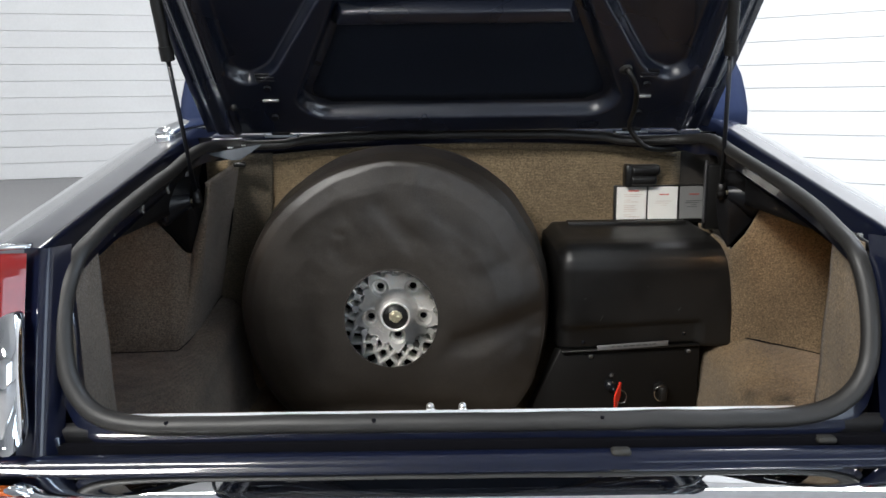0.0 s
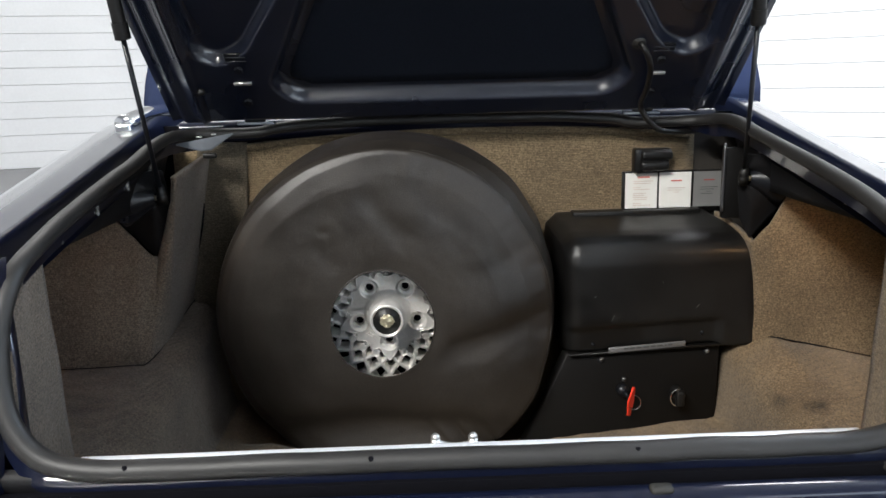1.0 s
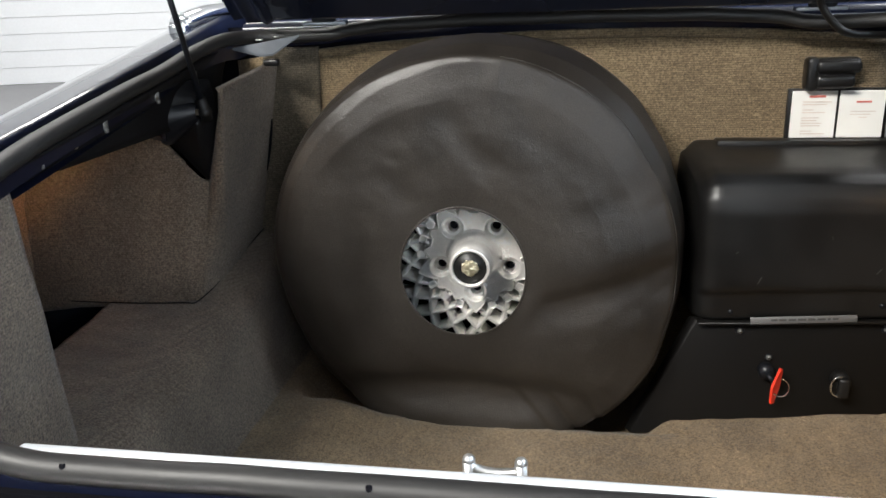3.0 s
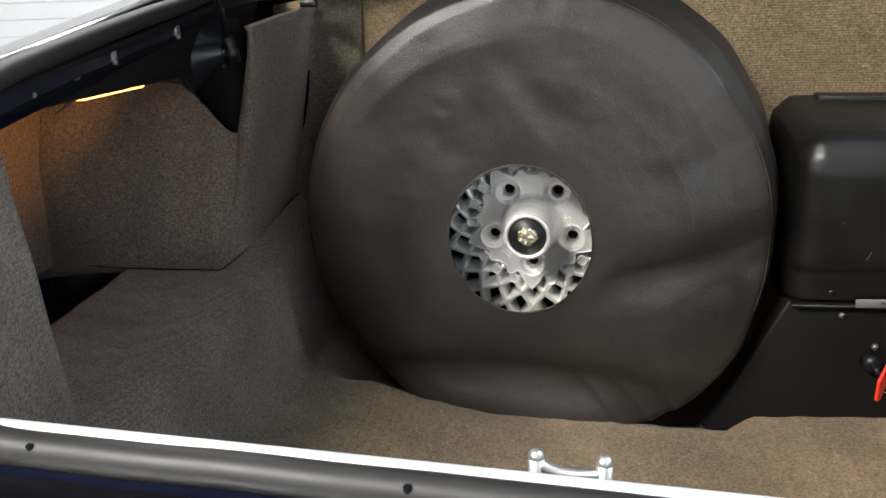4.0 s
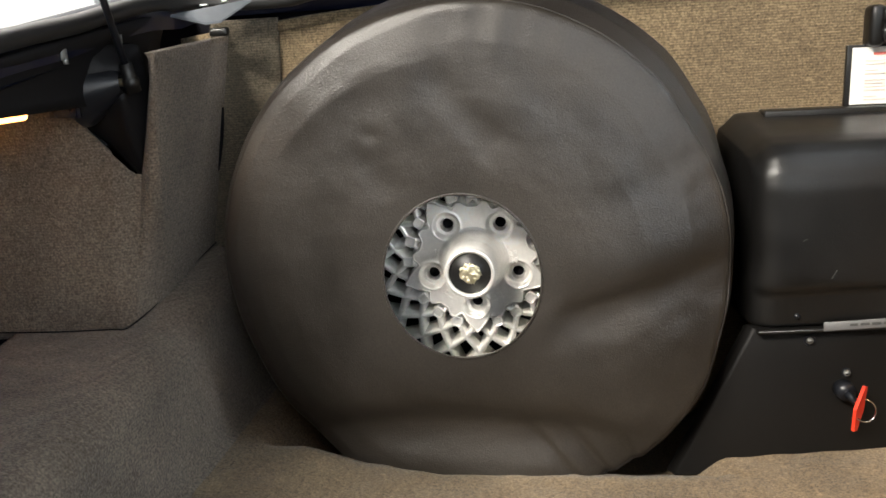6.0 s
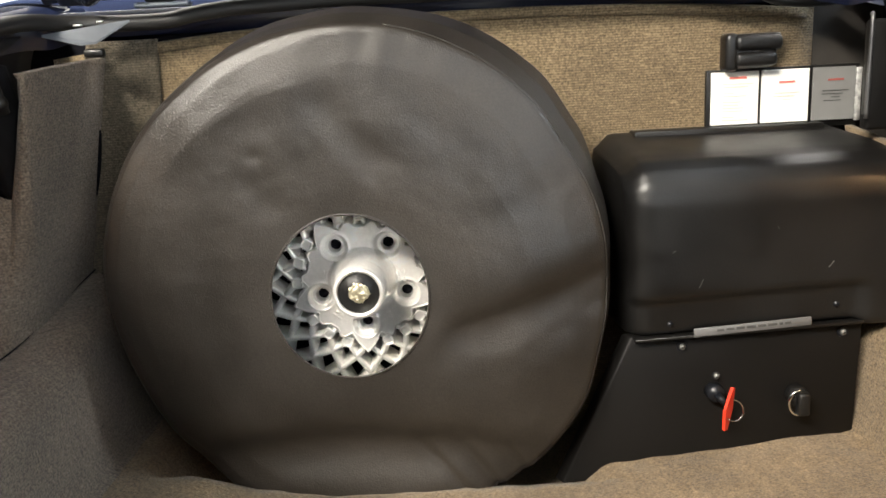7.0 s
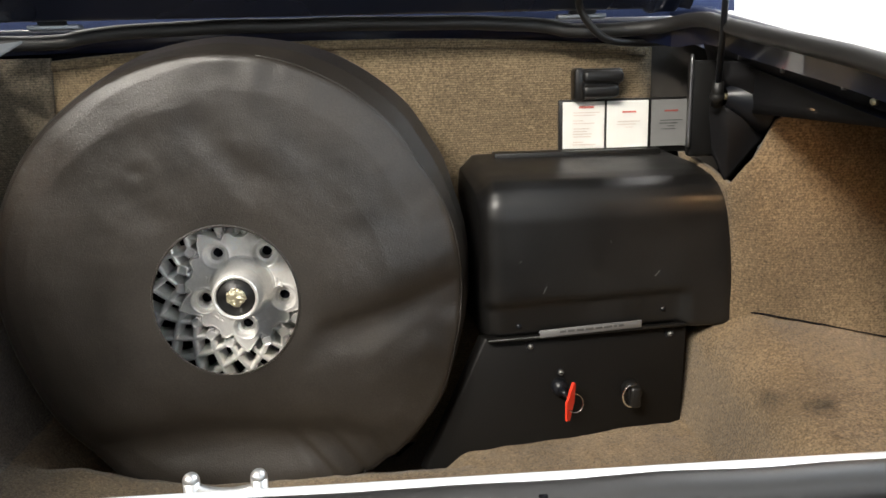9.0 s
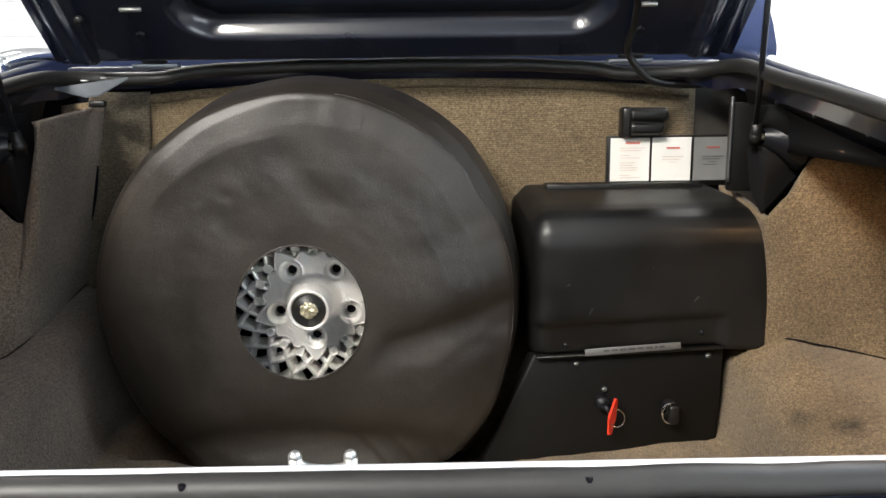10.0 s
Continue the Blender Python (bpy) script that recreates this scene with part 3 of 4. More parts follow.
bmesh.ops.create_uvsphere(bm, u_segments=12, v_segments=8, radius=0.0070, matrix=Matrix.Translation(a))
part("buffer_knob", bm, BLACK_PLASTIC, LID)

# wiring from the lid to the body
bm = bmesh.new()
wire = smooth_path([lid(0.362, 0.196, 0.022), lid(0.368, 0.200, 0.042), lid(0.385, 0.165, 0.052), lid(0.395, 0.10, 0.045), lid(0.398, 0.04, 0.035), (0.415, 1.70, 0.995), (0.445, 1.71, 0.972), (0.50, 1.74, 0.966), (0.56, 1.76, 0.968)], 8)
tube(bm, wire, oval(0.0055, 0.0055, 10), (0.3, 0.2, 1))
part("wiring_loom", bm, BLACK_PLASTIC, car, "black lid wiring in a rubber sleeve")
bm = bmesh.new()
cyl(bm, lid(0.362, 0.196, 0.020), lid(0.362, 0.196, 0.030), 0.016, 0.011, 18)
part("grommet", bm, RUBBER, LID)

# gas struts, their cone brackets and the black covers below
for side in (-1, 1):
    st = new("gas_strut")
    st.parent = car
    ball = Vector((-0.478, 1.540, 0.892)) if side < 0 else Vector((0.563, 1.586, 0.889))
    top = Vector((-0.492, 1.40, 1.33)) if side < 0 else Vector((0.505, 1.405, 1.325))
    d = (top - ball).normalized()
    mid = ball + d * ((1.160 - ball.z) / d.z)
    bm = bmesh.new()
    cyl(bm, ball, mid + d * 0.01, 0.0042, seg=12)
    part("piston_rod", bm, BLACK, st)
    bm = bmesh.new()
    cyl(bm, mid, top, 0.0105, seg=18)
    cyl(bm, mid - d * 0.004, mid + d * 0.022, 0.0125, 0.0125, 18)
    sharp(part("cylinder", bm, BLACK_PLASTIC, st))
    bm = bmesh.new()
    cyl(bm, ball - d * 0.012, ball + d * 0.022, 0.0085, 0.0075, 12)
    bmesh.ops.create_uvsphere(bm, u_segments=12, v_segments=8, radius=0.010, matrix=Matrix.Translation(ball))
    part("ball_joint", bm, BLACK_PLASTIC, st)
    br = new("strut_bracket")
    br.parent = car

    def plate(u, v):
        p = Vector((lerp(-0.584, -0.530, u), 1.522 + 0.012 * math.cos(math.pi * u), lerp(0.855, 0.935, v)))
        return mirror(p, side)
    if side < 0:
        part("bracket_plate", sheet(plate, 10, 4, 0.003), NAVY_IN, br, "navy painted bracket plate")
    out = Vector((-1, 0, 0)) * (1 if side < 0 else -1)
    bm = bmesh.new()
    cyl(bm, ball + out * 0.004, ball + out * 0.016, 0.0048, 0.0044, 10)
    part("bracket_pin", bm, GOLD, br)
    bm = bmesh.new()
    q0, q1 = ball + out * 0.012 + Vector((0, 0.004, 0)), ball + out * 0.064 + Vector((0, 0.010, -0.008))
    prof = [(0.0, 0.011), (0.06, 0.0135), (0.5, 0.026), (0.9, 0.0385), (1.0, 0.0415), (1.06, 0.042)]
    rings = [[bm.verts.new(q0.lerp(q1, t) + Vector((0, r * math.cos(i * math.pi / 20), r * math.sin(i * math.pi / 20)))) for i in range(40)] for t, r in prof]
    for r0, r1 in zip(rings, rings[1:]):
        for i in range(40):
            bm.faces.new((r0[i], r0[(i + 1) % 40], r1[(i + 1) % 40], r1[i]))
    part("bracket_cup", bm, BLACK, br, "glossy black cone behind the strut joint")
    outline = [(-0.605, 1.602, 0.862), (-0.556, 1.608, 0.815), (-0.522, 1.622, 0.766), (-0.500, 1.622, 0.810), (-0.488, 1.610, 0.870), (-0.492, 1.590, 0.935), (-0.530, 1.530, 0.935), (-0.585, 1.500, 0.900), (-0.605, 1.602, 0.862)]
    own = mirror(ball, side)

    def cover(u, v):
        e = poly(outline, u)
        d = e - own
        d.y = 0
        a = own + Vector((-0.012, 0.004, 0)) + d.normalized() * 0.013
        p = a.lerp(e, v)
        p.y -= 0.012 * math.sin(math.pi * v) * (1 - v)
        return mirror(p, side)
    part("bracket_cover", sheet(cover, 64, 12, 0.003), SOFT_BLACK, br, "black moulded strut cover hanging to a point")

# grey hinge-side plate
bm = bmesh.new()
vs = [(-0.492, 1.690, 0.973), (-0.390, 1.727, 0.989), (-0.428, 1.703, 0.962), (-0.446, 1.696, 0.9605)]
lo = [bm.verts.new(Vector(v) - Vector((0, 0, 0.003))) for v in vs]
hi = [bm.verts.new(v) for v in vs]
bm.faces.new(lo[::-1]), bm.faces.new(hi)
for i in range(4):
    bm.faces.new((lo[i], lo[(i + 1) % 4], hi[(i + 1) % 4], hi[i]))
part("corner_plate", bm, mat("grey painted plate", (0.085, 0.095, 0.11), 0.5), car, "small grey painted corner plate", smooth=False)

# ---- boot lining ----


def shelf_z(y):
    return 0.574 + (0.26 if y > 1.56 else 0.08) * (y - 1.56)


def floor_z(x, y):
    well = 0.085 * ramp(y, 1.585, 1.60) * ramp(x, -0.40, -0.33) * (1 - ramp(x, 0.135, 0.16))
    return 0.360 + 0.030 * ramp(x, 0.2, 0.55) + 0.036 * ramp(-x, 0.18, 0.36) - well


def fuzz(p, a=0.0012):
    return p + Vector((0, 0, 1)) * a * noise.noise(p * 30)


def shelf_f(u, v):
    """The left shelf and its steep side, down to the floor."""
    y = lerp(0.985, 1.80, v)
    zl, zf = shelf_z(y), floor_z(-0.44, y)
    pts = [(-0.692 + 0.004 * noise.noise(Vector((y * 20, 0, 0))), zl - 0.002), (-0.55, zl), (-0.515, zl - 0.003), (-0.490, zl - 0.011), (-0.474, zl - 0.030), (-0.458, zf + 0.035), (-0.450, zf + 0.010), (-0.438, zf + 0.001), (-0.41, zf - 0.012)]
    p = poly([(a, b, 0) for a, b in pts], u)
    return fuzz(Vector((p.x, y, p.y)), 0.002)


def swell(x, y):
    """The right shelf's carpet rides up towards the box."""
    return max(0.0, 0.036 - 0.18 * (max(x, 0.63) - 0.63)) * (0.3 * ramp(x, 0.555, 0.60) + 0.7 * ramp(x, 0.60, 0.65)) * ramp(y, 1.30, 1.58)


def floor_f(u, v):
    y = lerp(0.985, 1.80, v)
    zr = 0.535 + (0.36 if y > 1.6 else 0.11) * (y - 1.6)
    pts = [(x, floor_z(x, y)) for x in (-0.446, -0.425, -0.40, -0.33, -0.25, -0.15, 0.0, 0.12, 0.22, 0.35, 0.48, 0.535)]
    pts += [(0.556, floor_z(0.54, y) + 0.006), (0.564, floor_z(0.54, y) + 0.03), (0.580, zr - 0.03), (0.595, zr - 0.008), (0.62, zr), (0.75, zr + 0.004), (0.915, zr)]
    p = poly([(a, b, 0) for a, b in pts], u)
    p.y += swell(p.x, y)
    return fuzz(Vector((p.x, y, p.y)), 0.002)


part("shelf_carpet", sheet(shelf_f, 60, 90, 0.008, -1), CARPET_COOL_LIT, car, "beige carpet over the shelf and its steep side, cool light painted in")
part("floor_carpet", sheet(floor_f, 160, 90, 0.008, -1), FLOOR_CARPET, car, "worn beige carpet on the boot floor")


def back_top(x):
    return 0.984 - 0.105 * (x - 0.08) ** 2


def back_f(u, v):
    x = lerp(-0.53, 0.54, u)
    z = lerp(0.31, back_top(x), v)
    return Vector((x, 1.802 + 0.004 * noise.noise(Vector((x * 5, 0, z * 5))), z))


part("back_carpet", sheet(back_f, 40, 30, 0.01, -1), CARPET_BACK, car, "beige ribbed carpet on the bulkhead")


# columns of the left arch's carpet, foot and top; the corner stands at the middle
ARCH = [((-0.865, 1.556, 0.570), (-0.812, 1.578, 0.868)), ((-0.75, 1.552, 0.588), (-0.72, 1.58, 0.885)), ((-0.68, 1.551, 0.592), (-0.60, 1.58, 0.872)), ((-0.612, 1.553, 0.582), (-0.572, 1.581, 0.838)),
        ((-0.560, 1.558, 0.5745), (-0.545, 1.586, 0.806)), ((-0.550, 1.560, 0.573), (-0.531, 1.598, 0.782)), ((-0.545, 1.563, 0.573), (-0.525, 1.603, 0.7755)), ((-0.541, 1.569, 0.574), (-0.518, 1.605, 0.774)),
        ((-0.535, 1.60, 0.581), (-0.497, 1.592, 0.828)), ((-0.531, 1.65, 0.588), (-0.459, 1.560, 0.922)), ((-0.526, 1.72, 0.602), (-0.457, 1.66, 0.932)), ((-0.516, 1.80, 0.637), (-0.452, 1.79, 0.944))]


def arch(side):
    def f(u, v):
        if side < 0:
            k = u * (len(ARCH) - 1)
            i = min(int(k), len(ARCH) - 2)
            lo, hi = (Vector(ARCH[i][j]).lerp(Vector(ARCH[i + 1][j]), k - i) for j in (0, 1))
        if side > 0:
            lo = poly([(-0.835, 1.590, 0.545), (-0.72, 1.598, 0.552), (-0.60, 1.604, 0.552), (-0.548, 1.622, 0.555), (-0.532, 1.66, 0.56), (-0.528, 1.72, 0.57)], u)
            hi = poly([(-0.770, 1.578, 0.855), (-0.70, 1.58, 0.880), (-0.590, 1.56, 0.872), (-0.562, 1.568, 0.858), (-0.553, 1.575, 0.834), (-0.541, 1.583, 0.804), (-0.527, 1.61, 0.768), (-0.518, 1.66, 0.785), (-0.512, 1.76, 0.80)], u)
        p = lo.lerp(hi, v)
        p.z = lerp(lo.z - 0.02, hi.z, v)
        if side > 0:
            p.x -= 0.058 * math.sin(math.pi * v) * (1 - ramp(u, 0.0, 0.14))
        p += Vector((0, -1, 0)) * 0.004 * noise.noise(p * 6)
        q = mirror(p, side)
        if side > 0:
            q.y -= 0.03 * ramp(q.x, 0.62, 0.85)
        return q
    return sheet(f, 110, 30, 0.010, 1)


def side_panel(u, v):
    """Carpet on the outer skin beside the left arch, above the bare metal."""
    z = lerp(lerp(0.570, 0.585, u), lerp(0.865, 0.77, u), v)
    y = lerp(1.585, 1.22, u)
    return Vector((-0.838 + 0.22 * max(0.0, z - 0.74) + 0.003 * noise.noise(Vector((y * 9, z * 9, 0))), y, z))


def trim(side):
    def f(u, v):
        z = lerp(0.48, 0.886, v)
        fx = lerp(-0.523, -0.509, v)
        fy = lerp(1.20, 1.145, v)
        a, b = Vector((-0.500, 1.008 + 0.24 * max(0.0, z - 0.70), z)), Vector((fx, fy, z))
        return mirror(a.lerp(b, u) + Vector((0.004 * noise.noise(Vector((u * 3, v * 4, 0))), 0, 0)), side)
    return sheet(f, 12, 20, 0.006, 1)


part("side_carpet", sheet(side_panel, 20, 14, 0.008, 1), CARPET_COOL_LIT, car, "beige carpet on the outer side, cool light painted in")
bm = bmesh.new()
tube(bm, [Vector((x, 1.7905, back_top(x) - 0.008)) for x in [-0.46 + 0.99 * i / 30 for i in range(31)]], oval(0.0075, 0.0035, 8), (0, -1, 0))
part("carpet_binding", bm, CARPET_BACK, car, "stitched carpet edge along the bulkhead")
bm = bmesh.new()
box(bm, (-0.58, 1.812, 0.86), (0.66, 1.818, 1.0))
part("bulkhead_board", bm, DARK, car, smooth=False)


# strip over the bulkhead carpet's left end, coloured dark for the shadow there
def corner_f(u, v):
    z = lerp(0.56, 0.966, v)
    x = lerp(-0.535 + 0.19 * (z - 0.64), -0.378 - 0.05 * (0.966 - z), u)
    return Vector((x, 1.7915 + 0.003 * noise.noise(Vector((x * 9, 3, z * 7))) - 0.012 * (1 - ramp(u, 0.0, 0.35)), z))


part("corner_shadow", sheet(corner_f, 16, 24, 0.006, -1), CARPET_SHADY, car, "bulkhead carpet corner with its shadow painted dark")
bm = bmesh.new()
gap = smooth_path([(-0.4745, 1.776, 0.855), (-0.479, 1.775, 0.83), (-0.487, 1.775, 0.785), (-0.496, 1.776, 0.740)], 6)
rows = []
for i, p in enumerate(gap):
    w = 0.0065 * math.sin(math.pi * (i + 0.3) / (len(gap) - 0.4)) ** 0.6
    rows.append([bm.verts.new(p + Vector((q * w, 0, 0))) for q in (-1, 1)] + [bm.verts.new(p + Vector((q * w, 0.012, 0))) for q in (1, -1)])
for r0, r1 in zip(rows, rows[1:]):
    for j in range(4):
        bm.faces.new((r0[j], r0[(j + 1) % 4], r1[(j + 1) % 4], r1[j]))
part("carpet_gap", bm, DARK, car)
bm = bmesh.new()
bmesh.ops.create_uvsphere(bm, u_segments=10, v_segments=6, radius=1.0, matrix=Matrix.Translation((-0.5015, 1.772, 0.748)) @ Matrix.Diagonal((0.003, 0.003, 0.006, 1)))
part("gap_clip", bm, STEEL, car)
for side in (-1, 1):
    # left pieces take the copy with cool light in its colour
    part("arch_carpet", arch(side), CARPET_COOL_LIT if side < 0 else CARPET, car, "beige carpet moulded over the wheel arch")
    part("corner_trim", trim(side), CARPET_COOL_LIT if side < 0 else CARPET, car, "carpeted corner trim panel")
    # courtesy lamp under the rail
    lp = new("courtesy_lamp")
    lp.parent = car
    bm = bmesh.new()
    a = mirror((-0.566, 1.395, 0.864), side) + (Vector((0.004, -0.01, 0.004)) if side > 0 else Vector((0, 0, 0)))
    box(bm, a - Vector((0.011, 0.060, 0.005)), a + Vector((0.011, 0.060, 0.005)), 0.004)
    part("lens", bm, LAMP, lp, "warm glowing lamp lens")
    if side < 0:
        # small plate added only to cut the lamp's light along a slant
        n, d1 = Vector((-0.535, -0.21, 0.818)), Vector((-0.845, 0.133, -0.518))
        d2 = n.cross(d1)
        b = Vector((-0.590, 1.395, 0.866))
        bm = bmesh.new()
        fr = [bm.verts.new(b + d1 * i + d2 * j) for i, j in ((-0.004, -0.05), (0.020, -0.05), (0.020, 0.05), (-0.004, 0.05))]
        bk = [bm.verts.new(v.co - n * 0.0012) for v in fr]
        bm.faces.new(fr), bm.faces.new(bk[::-1])
        for i in range(4):
            bm.faces.new((fr[i], fr[(i + 1) % 4], bk[(i + 1) % 4], bk[i]))
        part("light_blocker", bm, SOFT_BLACK, lp, smooth=False)
        m = Matrix((d2, n, -d1)).transposed().to_4x4()
        m.translation = b + n * 0.004 - d1 * 0.001
        area("courtesy_light", m, 0.10, 0.005, 0.46, (1.0, 0.42, 0.10))
    else:
        p = a + Vector((0.01, 0.02, -0.012))
        area("courtesy_light", look(p, p + Vector((-0.14, 0.03, -0.3))), 0.014, 0.12, 0.20, (1.0, 0.62, 0.30))

# dark joints where the arch carpets meet the shelf
bm = bmesh.new()
pts = []
for i in range(13):
    x = lerp(0.636, 0.87, i / 12)
    y = 1.5895 - 0.20 * (x - 0.655) + 0.5 * max(0.0, 0.655 - x)
    pts.append(Vector((x, y - 0.0005, 0.535 + 0.11 * (y - 1.6) + 0.0122 + 0.0020 * ramp(x, 0.68, 0.74) + swell(x, y) + 0.0012 * noise.noise(Vector((x * 60, 0, 0))))))
tube(bm, pts, oval(0.0019, 0.0013, 8), (0, 0, 1))
part("carpet_joint", bm, DARK, car)
bm = bmesh.new()
pts = [Vector((x, y - 0.003, shelf_z(y) + 0.0085)) for x, y in ((-0.76, 1.549), (-0.70, 1.548), (-0.645, 1.549), (-0.60, 1.552), (-0.56, 1.556), (-0.543, 1.560), (-0.531, 1.60), (-0.526, 1.65), (-0.519, 1.72), (-0.509, 1.79))]
tube(bm, smooth_path(pts, 5), oval(0.0016, 0.0009, 8), (0, 0, 1))
part("carpet_joint", bm, DARK, car)

# ---- spare wheel under its cover ----
WX, WZ = -0.104, 0.632
spare = thing("spare_wheel", "upright spare wheel in a black vinyl cover", "spare wheel")
HOLE = (-0.1075, 0.6355, 0.0980, 0.1045)  # middle, half width and half height of the hole in the cover


def round_table(rows, deg):
    """A value from (degrees, value) rows, smooth all the way round."""
    rows = rows + [(rows[0][0] + 360, rows[0][1])]
    deg = (deg - rows[0][0]) % 360 + rows[0][0]
    for (d0, r0), (d1, r1) in zip(rows, rows[1:]):
        if deg <= d1:
            return lerp(r0, r1, ramp(deg, d0, d1))
    return rows[-1][1]


EDGE = [(0, 0.318), (20, 0.321), (33, 0.319), (47, 0.326), (61, 0.329), (74, 0.331), (88, 0.331), (105, 0.331), (130, 0.327), (165, 0.320), (205, 0.320), (235, 0.318), (270, 0.322), (300, 0.316), (318, 0.324), (330, 0.324), (345, 0.317)]
TREAD = [(0, 0.336), (20, 0.342), (34, 0.352), (48, 0.361), (62, 0.362), (85, 0.355), (102, 0.351), (128, 0.340), (155, 0.330), (185, 0.324), (215, 0.329), (240, 0.336), (275, 0.336), (315, 0.336), (345, 0.334)]
# how rounded the shoulder is, and how far the face's edge falls back
SOFT = [(0, 0.1), (60, 0.05), (85, 0.15), (110, 0.8), (130, 1.0), (215, 1.0), (245, 0.7), (285, 0.3), (310, 0.1)]
FALL = [(0, 0.022), (20, 0.026), (45, 0.020), (70, 0.012), (90, 0.006), (120, 0.0), (180, 0.004), (215, 0.012), (240, 0.008), (290, 0.004), (330, 0.014)]


def cover_profile(deg):
    """Radius and depth from the hole to the back, eleven knots; the seventh is the front edge."""
    e, t, k, fall = (round_table(tab, deg) for tab in (EDGE, TREAD, SOFT, FALL))
    crisp = [(0.100, 1.579), (0.16, 1.577), (0.22, 1.577 + 0.12 * fall), (e - 0.045, 1.5775 + 0.45 * fall), (e - 0.006, 1.5785 + 0.95 * fall), (e - 0.0015, 1.580 + fall), (e + 0.0005, 1.583 + fall), (lerp(e, t, 0.6), 1.622 + 0.5 * fall), (t, 1.672), (t - 0.003, 1.75), (t - 0.02, 1.795)]
    soft = [(0.100, 1.579), (0.16, 1.576), (0.22, 1.574), (e - 0.055, 1.5752), (e - 0.026, 1.5795), (e - 0.009, 1.5865), (e - 0.001, 1.597), (lerp(e, t, 0.3), 1.615), (t, 1.672), (t - 0.003, 1.75), (t - 0.02, 1.795)]
    return [Vector((lerp(a[0], b[0], k), lerp(a[1], b[1], k), 0)) for a, b in zip(crisp, soft)]


def edge_share(deg):
    """The share of the profile's length at which the front edge lies."""
    pts = cover_profile(deg)
    ls = [(q - p).length for p, q in zip(pts, pts[1:])]
    return sum(ls[:6]) / sum(ls)


def fold(q, up, down):
    """A groove with its own width on either side."""
    return math.exp(-(q / (up if q > 0 else down)) ** 2)


def cover_f(u, v):
    """u round, v from the hole over the face and tread to the back."""
    a = 2 * math.pi * u
    deg = math.degrees(a) % 360
    p = poly(cover_profile(deg), v)
    r, y = p.x, p.y
    # the hole is a little taller than wide; its shape fades out over the face
    out = ramp(r, 0.10, 0.21)
    hx, hz = HOLE[0] + HOLE[2] * r / 0.1 * math.cos(a), HOLE[1] + HOLE[3] * r / 0.1 * math.sin(a)
    x, z = lerp(hx, WX + r * math.cos(a), out), lerp(hz, WZ + r * math.sin(a), out)
    k = ramp(r, 0.103, 0.14)
    # slack and puckers in the cloth
    w = 0.0036 * noise.noise(Vector((x * 5, 1, z * 5))) + 0.0013 * noise.noise(Vector((x * 9 + z * 7, 2, z * 12 - x * 6))) + 0.0005 * noise.noise(Vector((x * 24, 4, z * 30))) + 0.0003 * noise.noise(Vector((x * 60, 3, z * 70)))
    # slanting drag lines above the hub
    upper = ramp(z - WZ, 0.09, 0.16) * (1 - ramp(r, 0.24, 0.29))
    w += 0.0005 * upper * noise.noise(Vector((x * 34 + z * 26, 8, (z - x) * 6)))
    # long soft crease beside the hub, rising outwards
    cr = z - 0.575 - 0.25 * (x + 0.009) - 0.10 * max(0.0, x - 0.08)
    w += 0.0105 * fold(cr, 0.019, 0.040) * ramp(x, WX + 0.08, WX + 0.15) * (1 - 0.55 * ramp(x, WX + 0.2, WX + 0.33))
    w -= 0.0040 * fold(cr - 0.052, 0.05, 0.030) * ramp(x, WX + 0.08, WX + 0.2)
    w += 0.0012 * fold(cr + 0.075 - 0.3 * (x - 0.05), 0.012, 0.022) * ramp(x, 0.03, 0.12)
    w += 0.0009 * fold(z - WZ - 0.10 - 0.5 * (x - 0.08), 0.014, 0.026) * ramp(x, 0.0, 0.10)
    # hollow above the flap that hangs to the floor
    wave = 0.004 * math.sin((x - WX) * 19)
    line = 0.428 - 0.20 * (x + 0.09) ** 2 - 0.020 * ramp(x, -0.02, 0.13)
    w += 0.0175 * fold(z - line + wave - 0.004, 0.030, 0.044) * ramp(x, WX - 0.30, WX - 0.16) * (1 - ramp(x, WX + 0.14, WX + 0.25))
    w -= 0.0022 * noise.noise(Vector((x * 14, 6, z * 10))) * math.exp(-((z - line + 0.050) / 0.030) ** 2)
    # the tyre's shoulder pressing through on the upper outer side
    rc = 0.2665 + 0.000004 * (deg - 112) ** 2
    q = r - rc
    w -= 0.0046 * (math.exp(q / 0.034) if q < 0 else math.exp(-q / 0.055)) * math.exp(-((deg - 116) / 24) ** 4) * (1 - ramp(y, 1.61, 1.70))
    # long slanting hollows above the hub
    for vx, vz, nx, nz, s0, s1, amp in ((-0.105, 0.848, 0.77, 0.64, -0.045, 0.085, 0.0034), (-0.198, 0.760, 0.86, 0.51, -0.040, 0.035, 0.0026), (0.01, 0.835, 0.70, 0.71, -0.03, 0.06, 0.0018)):
        dd, al = (x - vx) * nx + (z - vz) * nz, (x - vx) * nz - (z - vz) * nx
        w += amp * fold(dd, 0.022, 0.020) * ramp(al, s0 - 0.02, s0 + 0.02) * (1 - ramp(al, s1 - 0.03, s1 + 0.02))
    # small dimple
    w += 0.0018 * math.exp(-(((x + 0.208) / 0.013) ** 2 + ((z - 0.814) / 0.008) ** 2))
    # short puckers along the seam
    w += 0.0016 * ramp(r, 0.25, 0.31) * noise.noise(Vector((deg * 0.22, 5, 0))) * (1 - round_table(SOFT, deg)) * (1 - ramp(y, 1.61, 1.66))
    # the lower outer quarter falls away
    w += 0.034 * ramp(r, 0.20, 0.34) * math.exp(-((deg - 203) / 34) ** 2)
